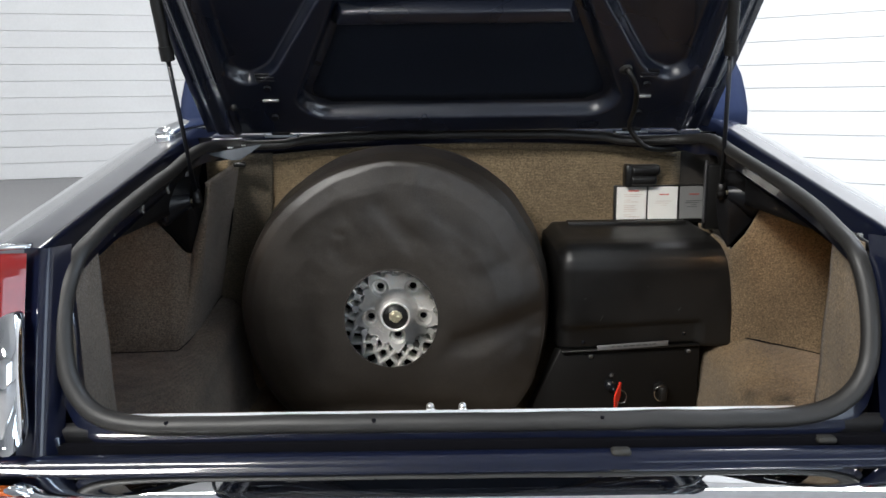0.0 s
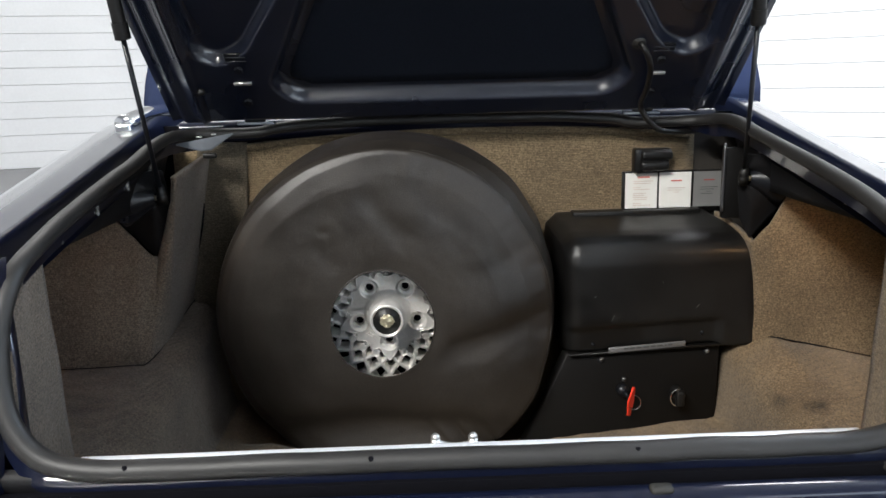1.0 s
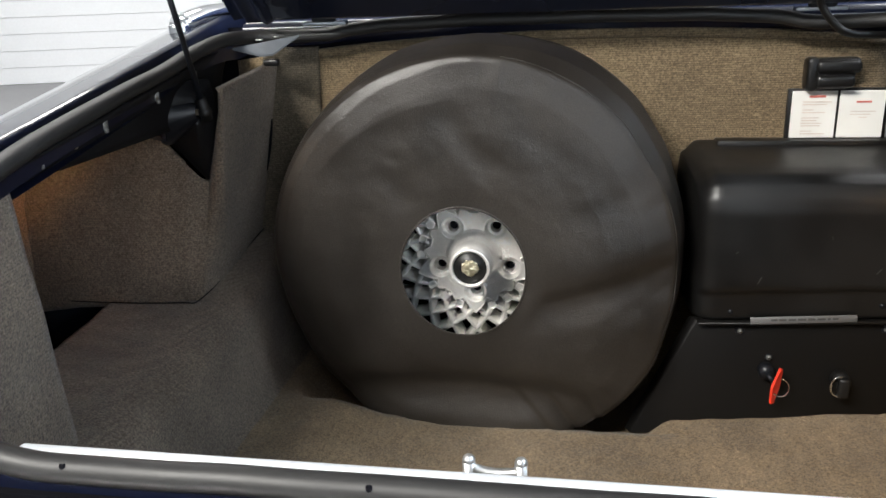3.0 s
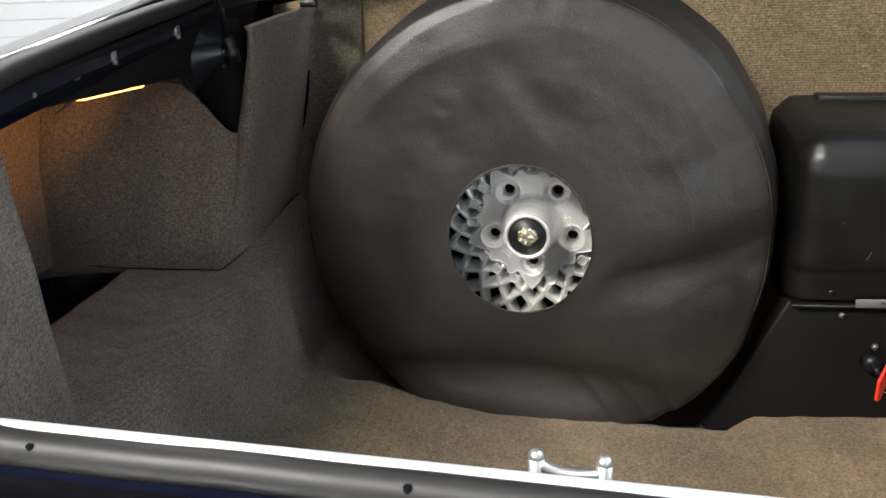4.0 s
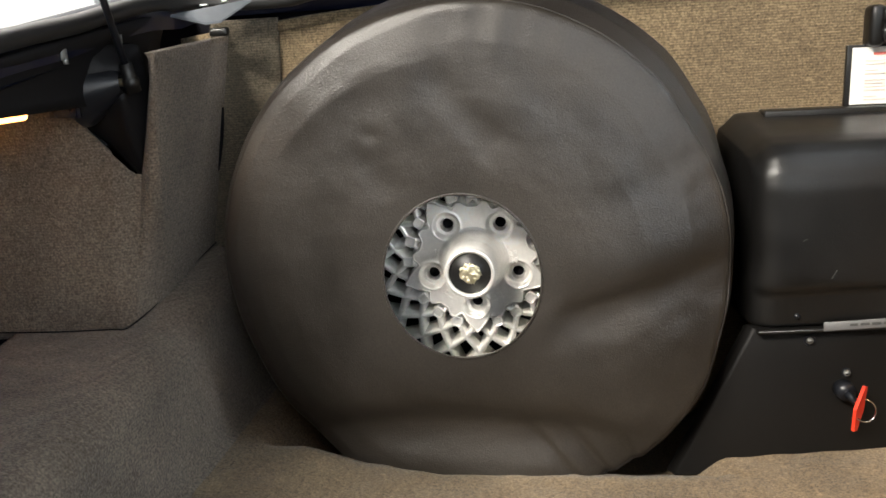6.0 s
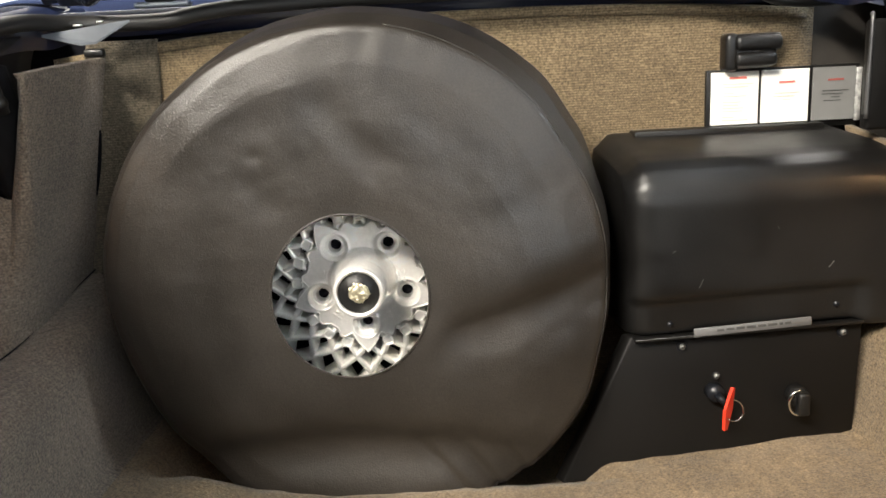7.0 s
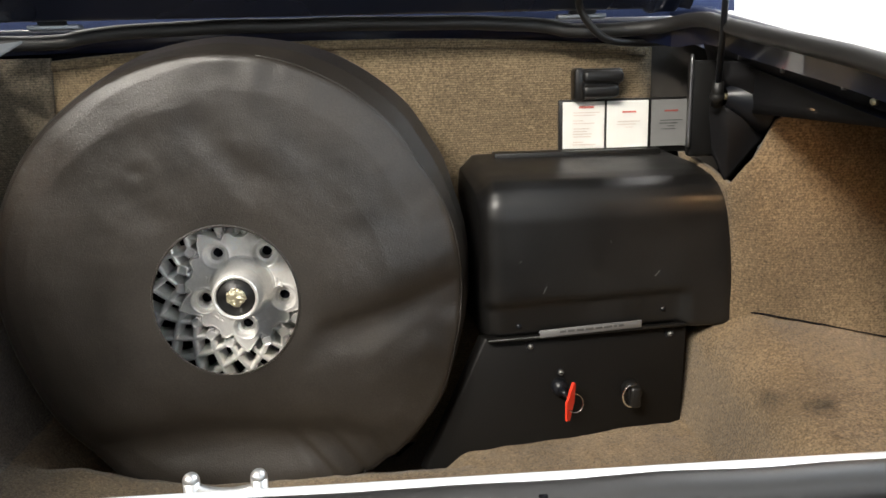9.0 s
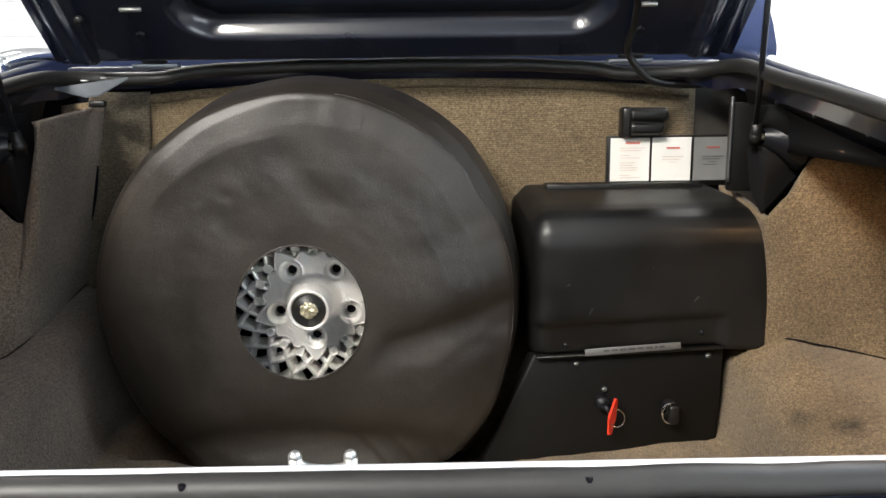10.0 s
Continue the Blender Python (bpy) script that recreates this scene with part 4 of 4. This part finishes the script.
    # sharp pulls in the flap
    for fx, tilt, amp in ((0.159, -0.88, 0.0042), (0.197, -0.77, 0.0055), (0.238, -0.62, 0.0040)):
        dd = (x - WX - fx) - tilt * (z - WZ + 0.30)
        w += amp * (math.exp(-(dd / 0.008) ** 2) - 0.6 * math.exp(-((dd - 0.015) / 0.010) ** 2)) * ramp(-(z - WZ), 0.185, 0.23)
    y += w * k
    z = max(z, 0.292)
    return Vector((x, y, z))


bm = sheet(cover_f, 320, 170)
bmesh.ops.remove_doubles(bm, verts=bm.verts, dist=0.0002)
cover = part("tyre_cover", bm, VINYL, spare, "slack black leather-grain vinyl cover")
bm = bmesh.new()
ring = [Vector((HOLE[0] + HOLE[2] * math.cos(i * math.pi / 40), 1.579, HOLE[1] + HOLE[3] * math.sin(i * math.pi / 40))) for i in range(80)]
tube(bm, ring, oval(0.0016, 0.0016, 8), (0, -1, 0), closed=True)
part("hem", bm, VINYL, cover)
bm = bmesh.new()
seam = [cover_f(((-72 + 152 * i / 120) % 360) / 360, edge_share(-72 + 152 * i / 120)) for i in range(121)]
tube(bm, seam, oval(0.0013, 0.0013, 6), (0, -1, 0))
part("seam", bm, VINYL, cover)

rim = new("alloy_wheel")
rim.parent = spare
RY = 1.668  # face of the wheel disc


def wpt(r, a, d=0.0):
    return Vector((WX + 0.0035 + r * math.cos(a), RY - d, WZ + r * math.sin(a)))


# disc with a stepped star edge and five sunk bolt seats
STEPS = ((0, 0.1005), (1.2, 0.0990), (14.5, 0.0765), (16.5, 0.0768), (21.5, 0.0836), (25.5, 0.0838), (31.0, 0.0762), (36, 0.0756))


def star(deg):
    near = abs((deg - 54 + 36) % 72 - 36)
    for (d0, r0), (d1, r1) in zip(STEPS, STEPS[1:]):
        if near <= d1:
            return lerp(r0, r1, (near - d0) / (d1 - d0))
    return STEPS[-1][1]


def disc_f(u, v):
    a = 2 * math.pi * u
    edge = star(math.degrees(a))
    if v <= 0.80:
        r, d = lerp(0.034, edge - 0.0028, v / 0.80), 0.0
    else:
        q = (v - 0.80) / 0.20
        r, d = poly([(edge - 0.0028, 0.0, 0), (edge - 0.0020, 0.0014, 0), (edge - 0.0008, 0.0016, 0), (edge + 0.0004, 0.0004, 0), (edge + 0.0014, -0.004, 0), (edge + 0.0030, -0.020, 0)], q).xy
    d += 0.028 * (1 - ramp(r, 0.034, 0.045)) + 0.0018 * (1 - ramp(r, 0.0455, 0.0470))
    for k in range(5):
        b = radians(90 + 36 + 72 * k)
        q = math.hypot(r * math.cos(a) - 0.0603 * math.cos(b), r * math.sin(a) - 0.0603 * math.sin(b))
        d += 0.0007 * math.exp(-((q - 0.0195) / 0.0014) ** 2) - 0.009 * (1 - ramp(q, 0.0135, 0.0185)) - 0.013 * (1 - ramp(q, 0.0078, 0.0092))
    return wpt(r, a, d)


bm = sheet(disc_f, 400, 70)
bmesh.ops.remove_doubles(bm, verts=bm.verts, dist=0.0001)
sharp(part("wheel_disc", bm, ALLOY, rim, "silver alloy disc with a stepped star edge"), 50)
for k in range(5):
    b = radians(90 + 36 + 72 * k)
    bm = bmesh.new()
    cyl(bm, wpt(0.0603, b, -0.0205), wpt(0.0603, b, -0.0215), 0.0072, seg=16)
    part("bolt_hole", bm, DARK, rim)
bm = bmesh.new()
cyl(bm, wpt(0, 0, 0.0), wpt(0, 0, 0.056), 0.040, 0.0325, 40)
part("hub_boss", bm, ALLOY, rim)
bm = bmesh.new()
cap_ring = [wpt(0.0300, i * math.pi / 24, 0.057) for i in range(48)]
tube(bm, cap_ring, oval(0.0034, 0.0034, 8), (0, -1, 0), closed=True)
part("cap_ring", bm, ALLOY, rim)
bm = bmesh.new()
cyl(bm, wpt(0, 0, 0.050), wpt(0, 0, 0.0572), 0.0272, 0.0265, 40)
part("centre_cap", bm, BLACK_PLASTIC, rim, "glossy black centre cap")
# lumpy gilt badge as a plain shape
bm = bmesh.new()
bmesh.ops.create_uvsphere(bm, u_segments=40, v_segments=28, radius=1.0, matrix=Matrix.Translation(wpt(0, 0, 0.0575)) @ Matrix.Diagonal((0.0140, 0.0020, 0.0135, 1)))
for v in bm.verts:
    v.co += Vector((noise.noise(v.co * 420), noise.noise(v.co * 420 + Vector((5, 0, 0))), noise.noise(v.co * 420 + Vector((0, 9, 0))))) * 0.0020
    if v.co.z < WZ - 0.004:
        v.co.x = lerp(v.co.x, WX + 0.0035, 0.4 * ramp(-(v.co.z - WZ), 0.004, 0.014))
part("badge", bm, GOLD, rim, "small gilt badge")


random.seed(11)
for a, rr, n, size in ((92, 0.047, 2, 1.0), (166, 0.053, 3, 1.0), (6, 0.0525, 6, 1.6), (231, 0.061, 4, 1.3), (300, 0.058, 6, 1.5)):
    for j in range(n):
        bm = bmesh.new()
        b = radians(a + (j % 2) * 6 * size - 3 * size)
        c = wpt(rr + 0.0042 * size * (j // 2 - n / 4), b, 0.0004)
        box(bm, (-0.0022 * size, -0.0008, -0.0011 * size), (random.uniform(0.001, 0.003) * size, 0.001, 0.0011 * size), 0.0004, 1, Matrix.Translation(c) @ Matrix.Rotation(radians(90) - b, 4, "Y"))
        part("cast_mark", bm, ALLOY, rim, smooth=False)


# crossed spokes: two sets of slanting bars through shared nodes
def bar_mesh(a, hand, w, depth):
    bm = bmesh.new()
    nodes = [(0.074, -8.0, -0.006), (0.0908, 0.0, -0.0052), (0.1105, 9.0, -0.0056), (0.133, 18.0, -0.0075), (0.160, 26.0, -0.012)]
    pts = [wpt(r, a + hand * radians(d), h) for r, d, h in nodes]
    rows = []
    for i, c in enumerate(pts):
        d = (pts[min(i + 1, len(pts) - 1)] - pts[max(i - 1, 0)]).normalized()
        s = d.cross(Vector((0, 1, 0))).normalized()
        rows.append([bm.verts.new(c + s * x + Vector((0, dy, 0))) for x, dy in ((-w * 1.45, depth), (-w * 1.25, 0.0045), (-w * 0.85, 0.0012), (-w * 0.35, 0.0), (w * 0.35, 0.0), (w * 0.85, 0.0012), (w * 1.25, 0.0045), (w * 1.45, depth))])
    for p, q in zip(rows, rows[1:]):
        for j in range(7):
            bm.faces.new((p[j], p[j + 1], q[j + 1], q[j]))
    return bm


N = 20
step = 2 * math.pi / N
for hand in (-1, 1):
    for k in range(N):
        sharp(part("spoke", bar_mesh(radians(90) + step * k, hand, 0.0034, 0.040), ALLOY, rim), 60)
for k in range(N):
    a = radians(90) + step * k
    bm = bmesh.new()
    if k % 4 == 2:
        bm.free()
        continue
    # a raised block with a dished top
    rings = []
    for half, d in ((0.0090, -0.030), (0.0080, -0.0060), (0.0072, -0.0040), (0.0062, -0.0036), (0.0046, -0.0050), (0.0, -0.0052)):
        if half:
            rings.append([bm.verts.new(wpt(0.0902, a, d) + half * (math.cos(b) * max(abs(math.cos(b - a)), abs(math.sin(b - a))) ** -0.75) * Vector((1, 0, 0)) + half * math.sin(b) * max(abs(math.cos(b - a)), abs(math.sin(b - a))) ** -0.75 * Vector((0, 0, 1))) for b in [a + i * math.pi / 10 for i in range(20)]])
        else:
            rings.append([bm.verts.new(wpt(0.0902, a, d))])
    for r0, r1 in zip(rings, rings[1:]):
        for i in range(20):
            if len(r1) > 1:
                bm.faces.new((r0[i], r0[(i + 1) % 20], r1[(i + 1) % 20], r1[i]))
            else:
                bm.faces.new((r0[i], r0[(i + 1) % 20], r1[0]))
    sharp(part("spoke_pad", bm, ALLOY, rim), 25)
# flat black disc paints in the dark depth behind the spokes
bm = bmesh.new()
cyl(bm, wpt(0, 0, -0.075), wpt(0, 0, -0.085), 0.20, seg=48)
part("spoke_dark_backing", bm, DARK, rim)
bm = bmesh.new()
tyre = [Vector((WX + 0.265 * math.cos(i * math.pi / 36), 1.69, WZ + 0.265 * math.sin(i * math.pi / 36))) for i in range(72)]
tube(bm, tyre, oval(0.055, 0.055, 16), (0, -1, 0), closed=True)
part("tyre", bm, RUBBER, spare)

# ---- black box beside the wheel ----
box_cover = thing("equipment_cover", "black moulded plastic cover over boot equipment", "cover")


def box_f(u, v):
    """u left to right round the ends, v up the front and back over the top."""
    prof = [(1.622, 0.549), (1.616, 0.553), (1.615, 0.575), (1.614, 0.598), (1.613, 0.62), (1.613, 0.70), (1.613, 0.727), (1.617, 0.748), (1.628, 0.765), (1.645, 0.776), (1.67, 0.782), (1.73, 0.792), (1.785, 0.801), (1.80, 0.801)]
    p = poly([(a, b, 0) for a, b in prof], v)
    y, z = p.x, p.y
    back = ramp(y, 1.62, 1.80)
    x0, x1 = lerp(0.249, 0.238, back) - 0.004 * (z - 0.55) / 0.25, lerp(0.643, 0.603, back) - 0.008 * (z - 0.55) / 0.25
    r = 0.022
    pts = [(x0 - 0.016, 0.19), (x0 - 0.002, r), (x0 + r * 0.3, r * 0.3), (x0 + r, 0.0), (x1 - 1.6 * r, 0.0), (x1 - 0.5 * r, 0.5 * r), (x1, 1.6 * r), (x1 - 0.004, 0.19)]
    q = poly([(a, b, 0) for a, b in pts], u)
    yy = y + q.y * (1 - 0.35 * ramp(z, 0.74, 0.80))
    dz = -0.5 * q.y * ramp(z, 0.72, 0.79) * 0.25
    top = ramp(z, 0.72, 0.785)
    dz -= top * (0.016 * (1 - ramp(q.x - x0, 0.0, 0.022)) + 0.030 * ramp(q.x, x1 - 0.05, x1 + 0.004) ** 2)
    tab = ramp(q.x, 0.535, 0.552)
    zl = 0.598 + 0.016 * (q.x - 0.25) / 0.3
    yy += 0.009 * (1 - ramp(z, zl - 0.006, zl + 0.004)) * (1 - tab)
    if z < 0.60:
        z = lerp(0.60, z, 1.0) + (0.60 - z) / 0.051 * (1 - tab) * 0.013 * (q.x - 0.25) / 0.3
    dz += 0.006 * tab * (1 - ramp(z, 0.555, 0.62))
    dz -= 0.95 * min(q.y, 0.04) * ramp(q.x, 0.5, 0.6) * (1 - ramp(z, 0.555, 0.62))
    return Vector((q.x, min(yy, 1.80), z + dz))


part("cover_shell", sheet(box_f, 90, 70, 0.003), BLACK_PLASTIC, box_cover, "scuffed black plastic shell")
bm = bmesh.new()
box(bm, (-0.148, -0.008, -0.002), (0.148, 0.006, 0.002), 0.001, 1, Matrix.Translation((0.400, 1.626, 0.5525)) @ Matrix.Rotation(radians(-2.4), 4, "Y"))
part("lip", bm, BLACK_PLASTIC, box_cover)
bm = bmesh.new()
box(bm, (0.285, 1.762, 0.790), (0.55, 1.799, 0.8045), 0.002)
part("rear_step", bm, BLACK_PLASTIC, box_cover)
for x, z in ((0.299, 0.566), (0.513, 0.583)):
    bm = bmesh.new()
    cyl(bm, (x, 1.628, z), (x, 1.622, z), 0.0045, 0.0038, 12)
    part("rivet", bm, BLACK, box_cover)
for x, z, tilt, ln in ((0.4985, 0.640, 40, 0.010), (0.335, 0.622, 25, 0.012), (0.300, 0.665, 60, 0.005), (0.43, 0.690, -30, 0.004)):
    bm = bmesh.new()
    box(bm, (-0.0005, -0.0004, -ln / 2), (0.0005, 0.0004, ln / 2), 0, 1, Matrix.Translation((x, 1.6128, z)) @ Matrix.Rotation(radians(tilt), 4, "Y"))
    part("scratch", bm, SCUFF, box_cover, smooth=False)
strip = new("label_strip")
strip.parent = box_cover
bm = bmesh.new()
m = Matrix.Translation((0.4035, 1.6175, 0.5595)) @ Matrix.Rotation(radians(-3.6), 4, "Y")
box(bm, (-0.0755, -0.0015, -0.0055), (0.0755, 0.0015, 0.0055), 0.0004, 1, m)
part("strip_plate", bm, STRIP_GREY, strip, "grey label strip with worn print")
random.seed(5)
x = -0.046
while x < 0.046:
    w = random.uniform(0.004, 0.012)
    bm = bmesh.new()
    box(bm, (x, -0.0022, -0.0005), (x + w, -0.0014, 0.0025), 0, 1, m)
    part("print_bar", bm, GREY_INK, strip, smooth=False)
    x += w + 0.003

panel = thing("lower_panel", "flat black board panel below the cover", "panel")
bm = bmesh.new()
vs = [(0.251, 0.548), (0.553, 0.559), (0.549, 0.386), (0.36, 0.368), (0.22, 0.345), (0.157, 0.340)]
fr = [bm.verts.new((x, 1.632, z)) for x, z in vs]
bk = [bm.verts.new((x + (0.0 if x > 0.3 else -0.01), 1.650, z)) for x, z in vs]
bm.faces.new(fr), bm.faces.new(bk[::-1])
for i in range(len(vs)):
    bm.faces.new((fr[i], fr[(i + 1) % len(vs)], bk[(i + 1) % len(vs)], bk[i]))
bmesh.ops.bevel(bm, geom=list(bm.edges), offset=0.003, segments=2, affect="EDGES", profile=0.5)
sharp(part("board", bm, BOARD, panel), 30)
for x, z in ((0.317, 0.532), (0.527, 0.542), (0.363, 0.489)):
    s = new("screw")
    s.parent = panel
    bm = bmesh.new()
    cyl(bm, (x, 1.633, z), (x, 1.630, z), 0.0076 if z > 0.5 else 0.006, 0.0068 if z > 0.5 else 0.0055, 20)
    sharp(part("washer", bm, BLACK, s), 30)
    bm = bmesh.new()
    cyl(bm, (x, 1.630, z), (x, 1.6265, z), 0.0046, 0.0030, 14)
    part("screw_head", bm, ZINC, s)
    bm = bmesh.new()
    box(bm, (x - 0.0024, 1.6258, z - 0.0005), (x + 0.0024, 1.628, z + 0.0005))
    part("screw_slot", bm, DARK, s, smooth=False)
lock = new("lock")
lock.parent = panel
bm = bmesh.new()
cyl(bm, (0.360, 1.633, 0.468), (0.360, 1.616, 0.468), 0.0125, 0.011, 20)
part("lock_barrel", bm, BLACK, lock)
knob = new("turn_knob")
knob.parent = panel
bm = bmesh.new()
cyl(bm, (0.469, 1.633, 0.458), (0.469, 1.612, 0.458), 0.0145, 0.013, 22)
box(bm, (0.461, 1.600, 0.438), (0.477, 1.614, 0.470), 0.004)
part("knob_body", bm, BLACK_PLASTIC, knob)
bm = bmesh.new()
tube(bm, [Vector((0.463 + 0.0125 * math.cos(a), 1.606, 0.456 + 0.0165 * math.sin(a))) for a in [radians(80 + 200 * i / 20) for i in range(21)]], oval(0.0018, 0.0018, 8), (0, -1, 0))
part("knob_ring", bm, CHROME, knob)

key = thing("red_key", "small red plastic key tab on a split ring", "key")
bm = bmesh.new()
m = Matrix.Translation((0.371, 1.606, 0.452)) @ Matrix.Rotation(radians(8), 4, "Y") @ Matrix.Rotation(radians(42), 4, "Z")
vs = [(-0.002, -0.030), (0.005, -0.030), (0.0095, -0.002), (0.0055, 0.029), (0.0005, 0.030), (-0.009, 0.000)]
fr = [bm.verts.new(m @ Vector((x, -0.002, z))) for x, z in vs]
bk = [bm.verts.new(m @ Vector((x, 0.002, z))) for x, z in vs]
bm.faces.new(fr), bm.faces.new(bk[::-1])
for i in range(6):
    bm.faces.new((fr[i], fr[(i + 1) % 6], bk[(i + 1) % 6], bk[i]))
part("key_tab", bm, RED, key, smooth=False)
bm = bmesh.new()
tube(bm, [Vector((0.379 + 0.0125 * math.cos(a), 1.607 + 0.003 * math.sin(a), 0.449 + 0.0135 * math.sin(a))) for a in [i * math.pi / 16 for i in range(32)]], oval(0.0011, 0.0011, 6), (0, -1, 0), closed=True)
part("split_ring", bm, CHROME, key)
bm = bmesh.new()
cyl(bm, (0.360, 1.617, 0.468), (0.367, 1.606, 0.460), 0.005, 0.004, 10)
part("key_stem", bm, BLACK, key)

# ---- cards, handle and the dark corner ----
holder = thing("card_holder", "flat black plastic holder for cards on the bulkhead", "card holder")
bm = bmesh.new()
box(bm, (0.391, 1.786, 0.797), (0.607, 1.794, 0.883), 0.002)
sharp(part("holder_plate", bm, BLACK_PLASTIC, holder))
for i, (x0, x1, mt) in enumerate(((0.397, 0.464, CARD), (0.468, 0.535, CARD), (0.540, 0.600, CARD_GREY))):
    bm = bmesh.new()
    box(bm, (x0, 1.7825, 0.8055), (x1, 1.7855, 0.8795), 0.0008, 1)
    cd = thing("card", ("white printed card with red title and pale text", "white printed card with a short red title", "grey printed card with a dark red title")[i], "card", "cards in the holder")
    part("card_sheet", bm, mt, cd, smooth=False)
    def line(cx, z, w, h, ink):
        bm = bmesh.new()
        box(bm, (cx - w / 2, 1.7815, z - h / 2), (cx + w / 2, 1.7825, z + h / 2))
        part("print_bar", bm, ink, cd, smooth=False)
    xm = (x0 + x1) / 2 + 0.004
    if i == 0:
        line(xm, 0.871, 0.024, 0.0034, RED_INK)
        for j, w in enumerate((0.042, 0.036, 0.0, 0.016, 0.034, 0.0, 0.026, 0.022, 0.030, 0.028, 0.0, 0.016, 0.036)):
            if w:
                line(xm - 0.021 + w / 2, 0.8625 - 0.0042 * j, w, 0.0011, PALE_INK)
    else:
        line(xm - 0.002, 0.862, 0.022, 0.0028, RED_INK if i == 1 else DARK_RED_INK)
        for j in range(3 if i == 1 else 4):
            line(xm - 0.002 - 0.004 * (j % 2), 0.847 - 0.0046 * j, (0.036, 0.030, 0.012, 0.024)[j], 0.0010, PALE_INK if i == 1 else GREY_INK)
    if i == 2:
        bm = bmesh.new()
        box(bm, (0.6005, 1.7815, 0.8035), (0.6085, 1.7855, 0.8775), 0.0006, 1)
        part("card_edge", bm, mat("scuffed clear sleeve", (0.36, 0.36, 0.35), 0.3, vary=0.5, scale=140), cd)

grip = thing("grip_block", "ribbed black plastic grip on the bulkhead carpet", "grip")
bm = bmesh.new()
box(bm, (0.411, 1.766, 0.880), (0.430, 1.802, 0.932), 0.007, 3)
part("grip_end", bm, BLACK_PLASTIC, grip)
bm = bmesh.new()
r = bmesh.ops.create_cube(bm, size=1.0, matrix=Matrix.Translation((0.456, 1.784, 0.907)) @ Matrix.Diagonal((0.070, 0.034, 0.047, 1)))
for v in r["verts"]:
    if v.co.z < 0.9 and v.co.x > 0.46:
        v.co.x -= 0.014
bmesh.ops.bevel(bm, geom=list(bm.edges), offset=0.007, segments=3, affect="EDGES", profile=0.5)
part("grip_body", bm, BLACK_PLASTIC, grip)
for z in (0.8955, 0.9175):
    bm = bmesh.new()
    box(bm, (0.424, 1.761, z - 0.0100), (0.489 if z > 0.91 else 0.482, 1.777, z + 0.0100), 0.0072, 4)
    part("grip_rib", bm, BLACK_PLASTIC, grip)

bm = bmesh.new()
box(bm, (0.535, 1.798, 0.33), (0.66, 1.808, 0.975), 0.002)
part("dark_corner_sheet", bm, mat("dark brown board", (0.030, 0.026, 0.022), 0.6), car, smooth=False)
# black sheet added to paint the right back corner dark
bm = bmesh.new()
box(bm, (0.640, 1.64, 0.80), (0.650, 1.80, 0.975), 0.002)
part("dark_corner_sheet", bm, DARK, car, smooth=False)
# another black sheet, for the dark behind the left carpet's end
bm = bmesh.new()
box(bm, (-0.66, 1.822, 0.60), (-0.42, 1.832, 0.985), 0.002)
part("dark_corner_sheet", bm, DARK, car, smooth=False)
bm = bmesh.new()
bmesh.ops.create_uvsphere(bm, u_segments=10, v_segments=6, radius=1.0, matrix=Matrix.Translation((-0.498, 1.604, 0.7625)) @ Matrix.Rotation(radians(-25), 4, "Y") @ Matrix.Diagonal((0.002, 0.0035, 0.007, 1)))
part("carpet_slit", bm, DARK, car)
bm = bmesh.new()
box(bm, (-0.458, 1.708, 0.982), (-0.446, 1.713, 0.985), 0.001, 1, None)
box(bm, (-0.430, 1.716, 0.986), (-0.421, 1.721, 0.989), 0.001, 1, None)
part("plate_clip", bm, STEEL, car)
bm = bmesh.new()
box(bm, (-0.446, 1.700, 0.942), (-0.420, 1.712, 0.953), 0.003, 2)
part("carpet_clip", bm, BLACK_PLASTIC, car)
pl = thing("relay_box", "upright black plastic box in the boot corner", "box")
bm = bmesh.new()
box(bm, (0.558, 1.667, 0.800), (0.606, 1.685, 0.938), 0.005, 3)
part("relay_case", bm, BLACK_PLASTIC, pl)
bm = bmesh.new()
tube(bm, smooth_path([(0.556, 1.664, 0.815), (0.556, 1.663, 0.88), (0.557, 1.664, 0.938), (0.560, 1.672, 0.944)], 5), oval(0.0028, 0.0028, 8), (0, -1, 0))
part("bright_edge", bm, mat("worn dark steel", (0.16, 0.16, 0.165), 0.35, 0.8), pl)

# chrome trim at the front end of the wing
for side in (-1,):
    ct = new("belt_trim")
    ct.parent = car
    bm = bmesh.new()
    box(bm, (-0.612, 1.712, 0.966), (-0.580, 1.735, 1.012), 0.005, 3)
    part("trim_end", bm, CHROME, ct)
    bm = bmesh.new()
    tube(bm, smooth_path([(-0.60, 1.735, 1.012), (-0.585, 1.80, 1.025), (-0.56, 1.90, 1.03)], 6), oval(0.022, 0.016, 14), (0, 0, 1))
    part("trim_bar", bm, CHROME, ct)
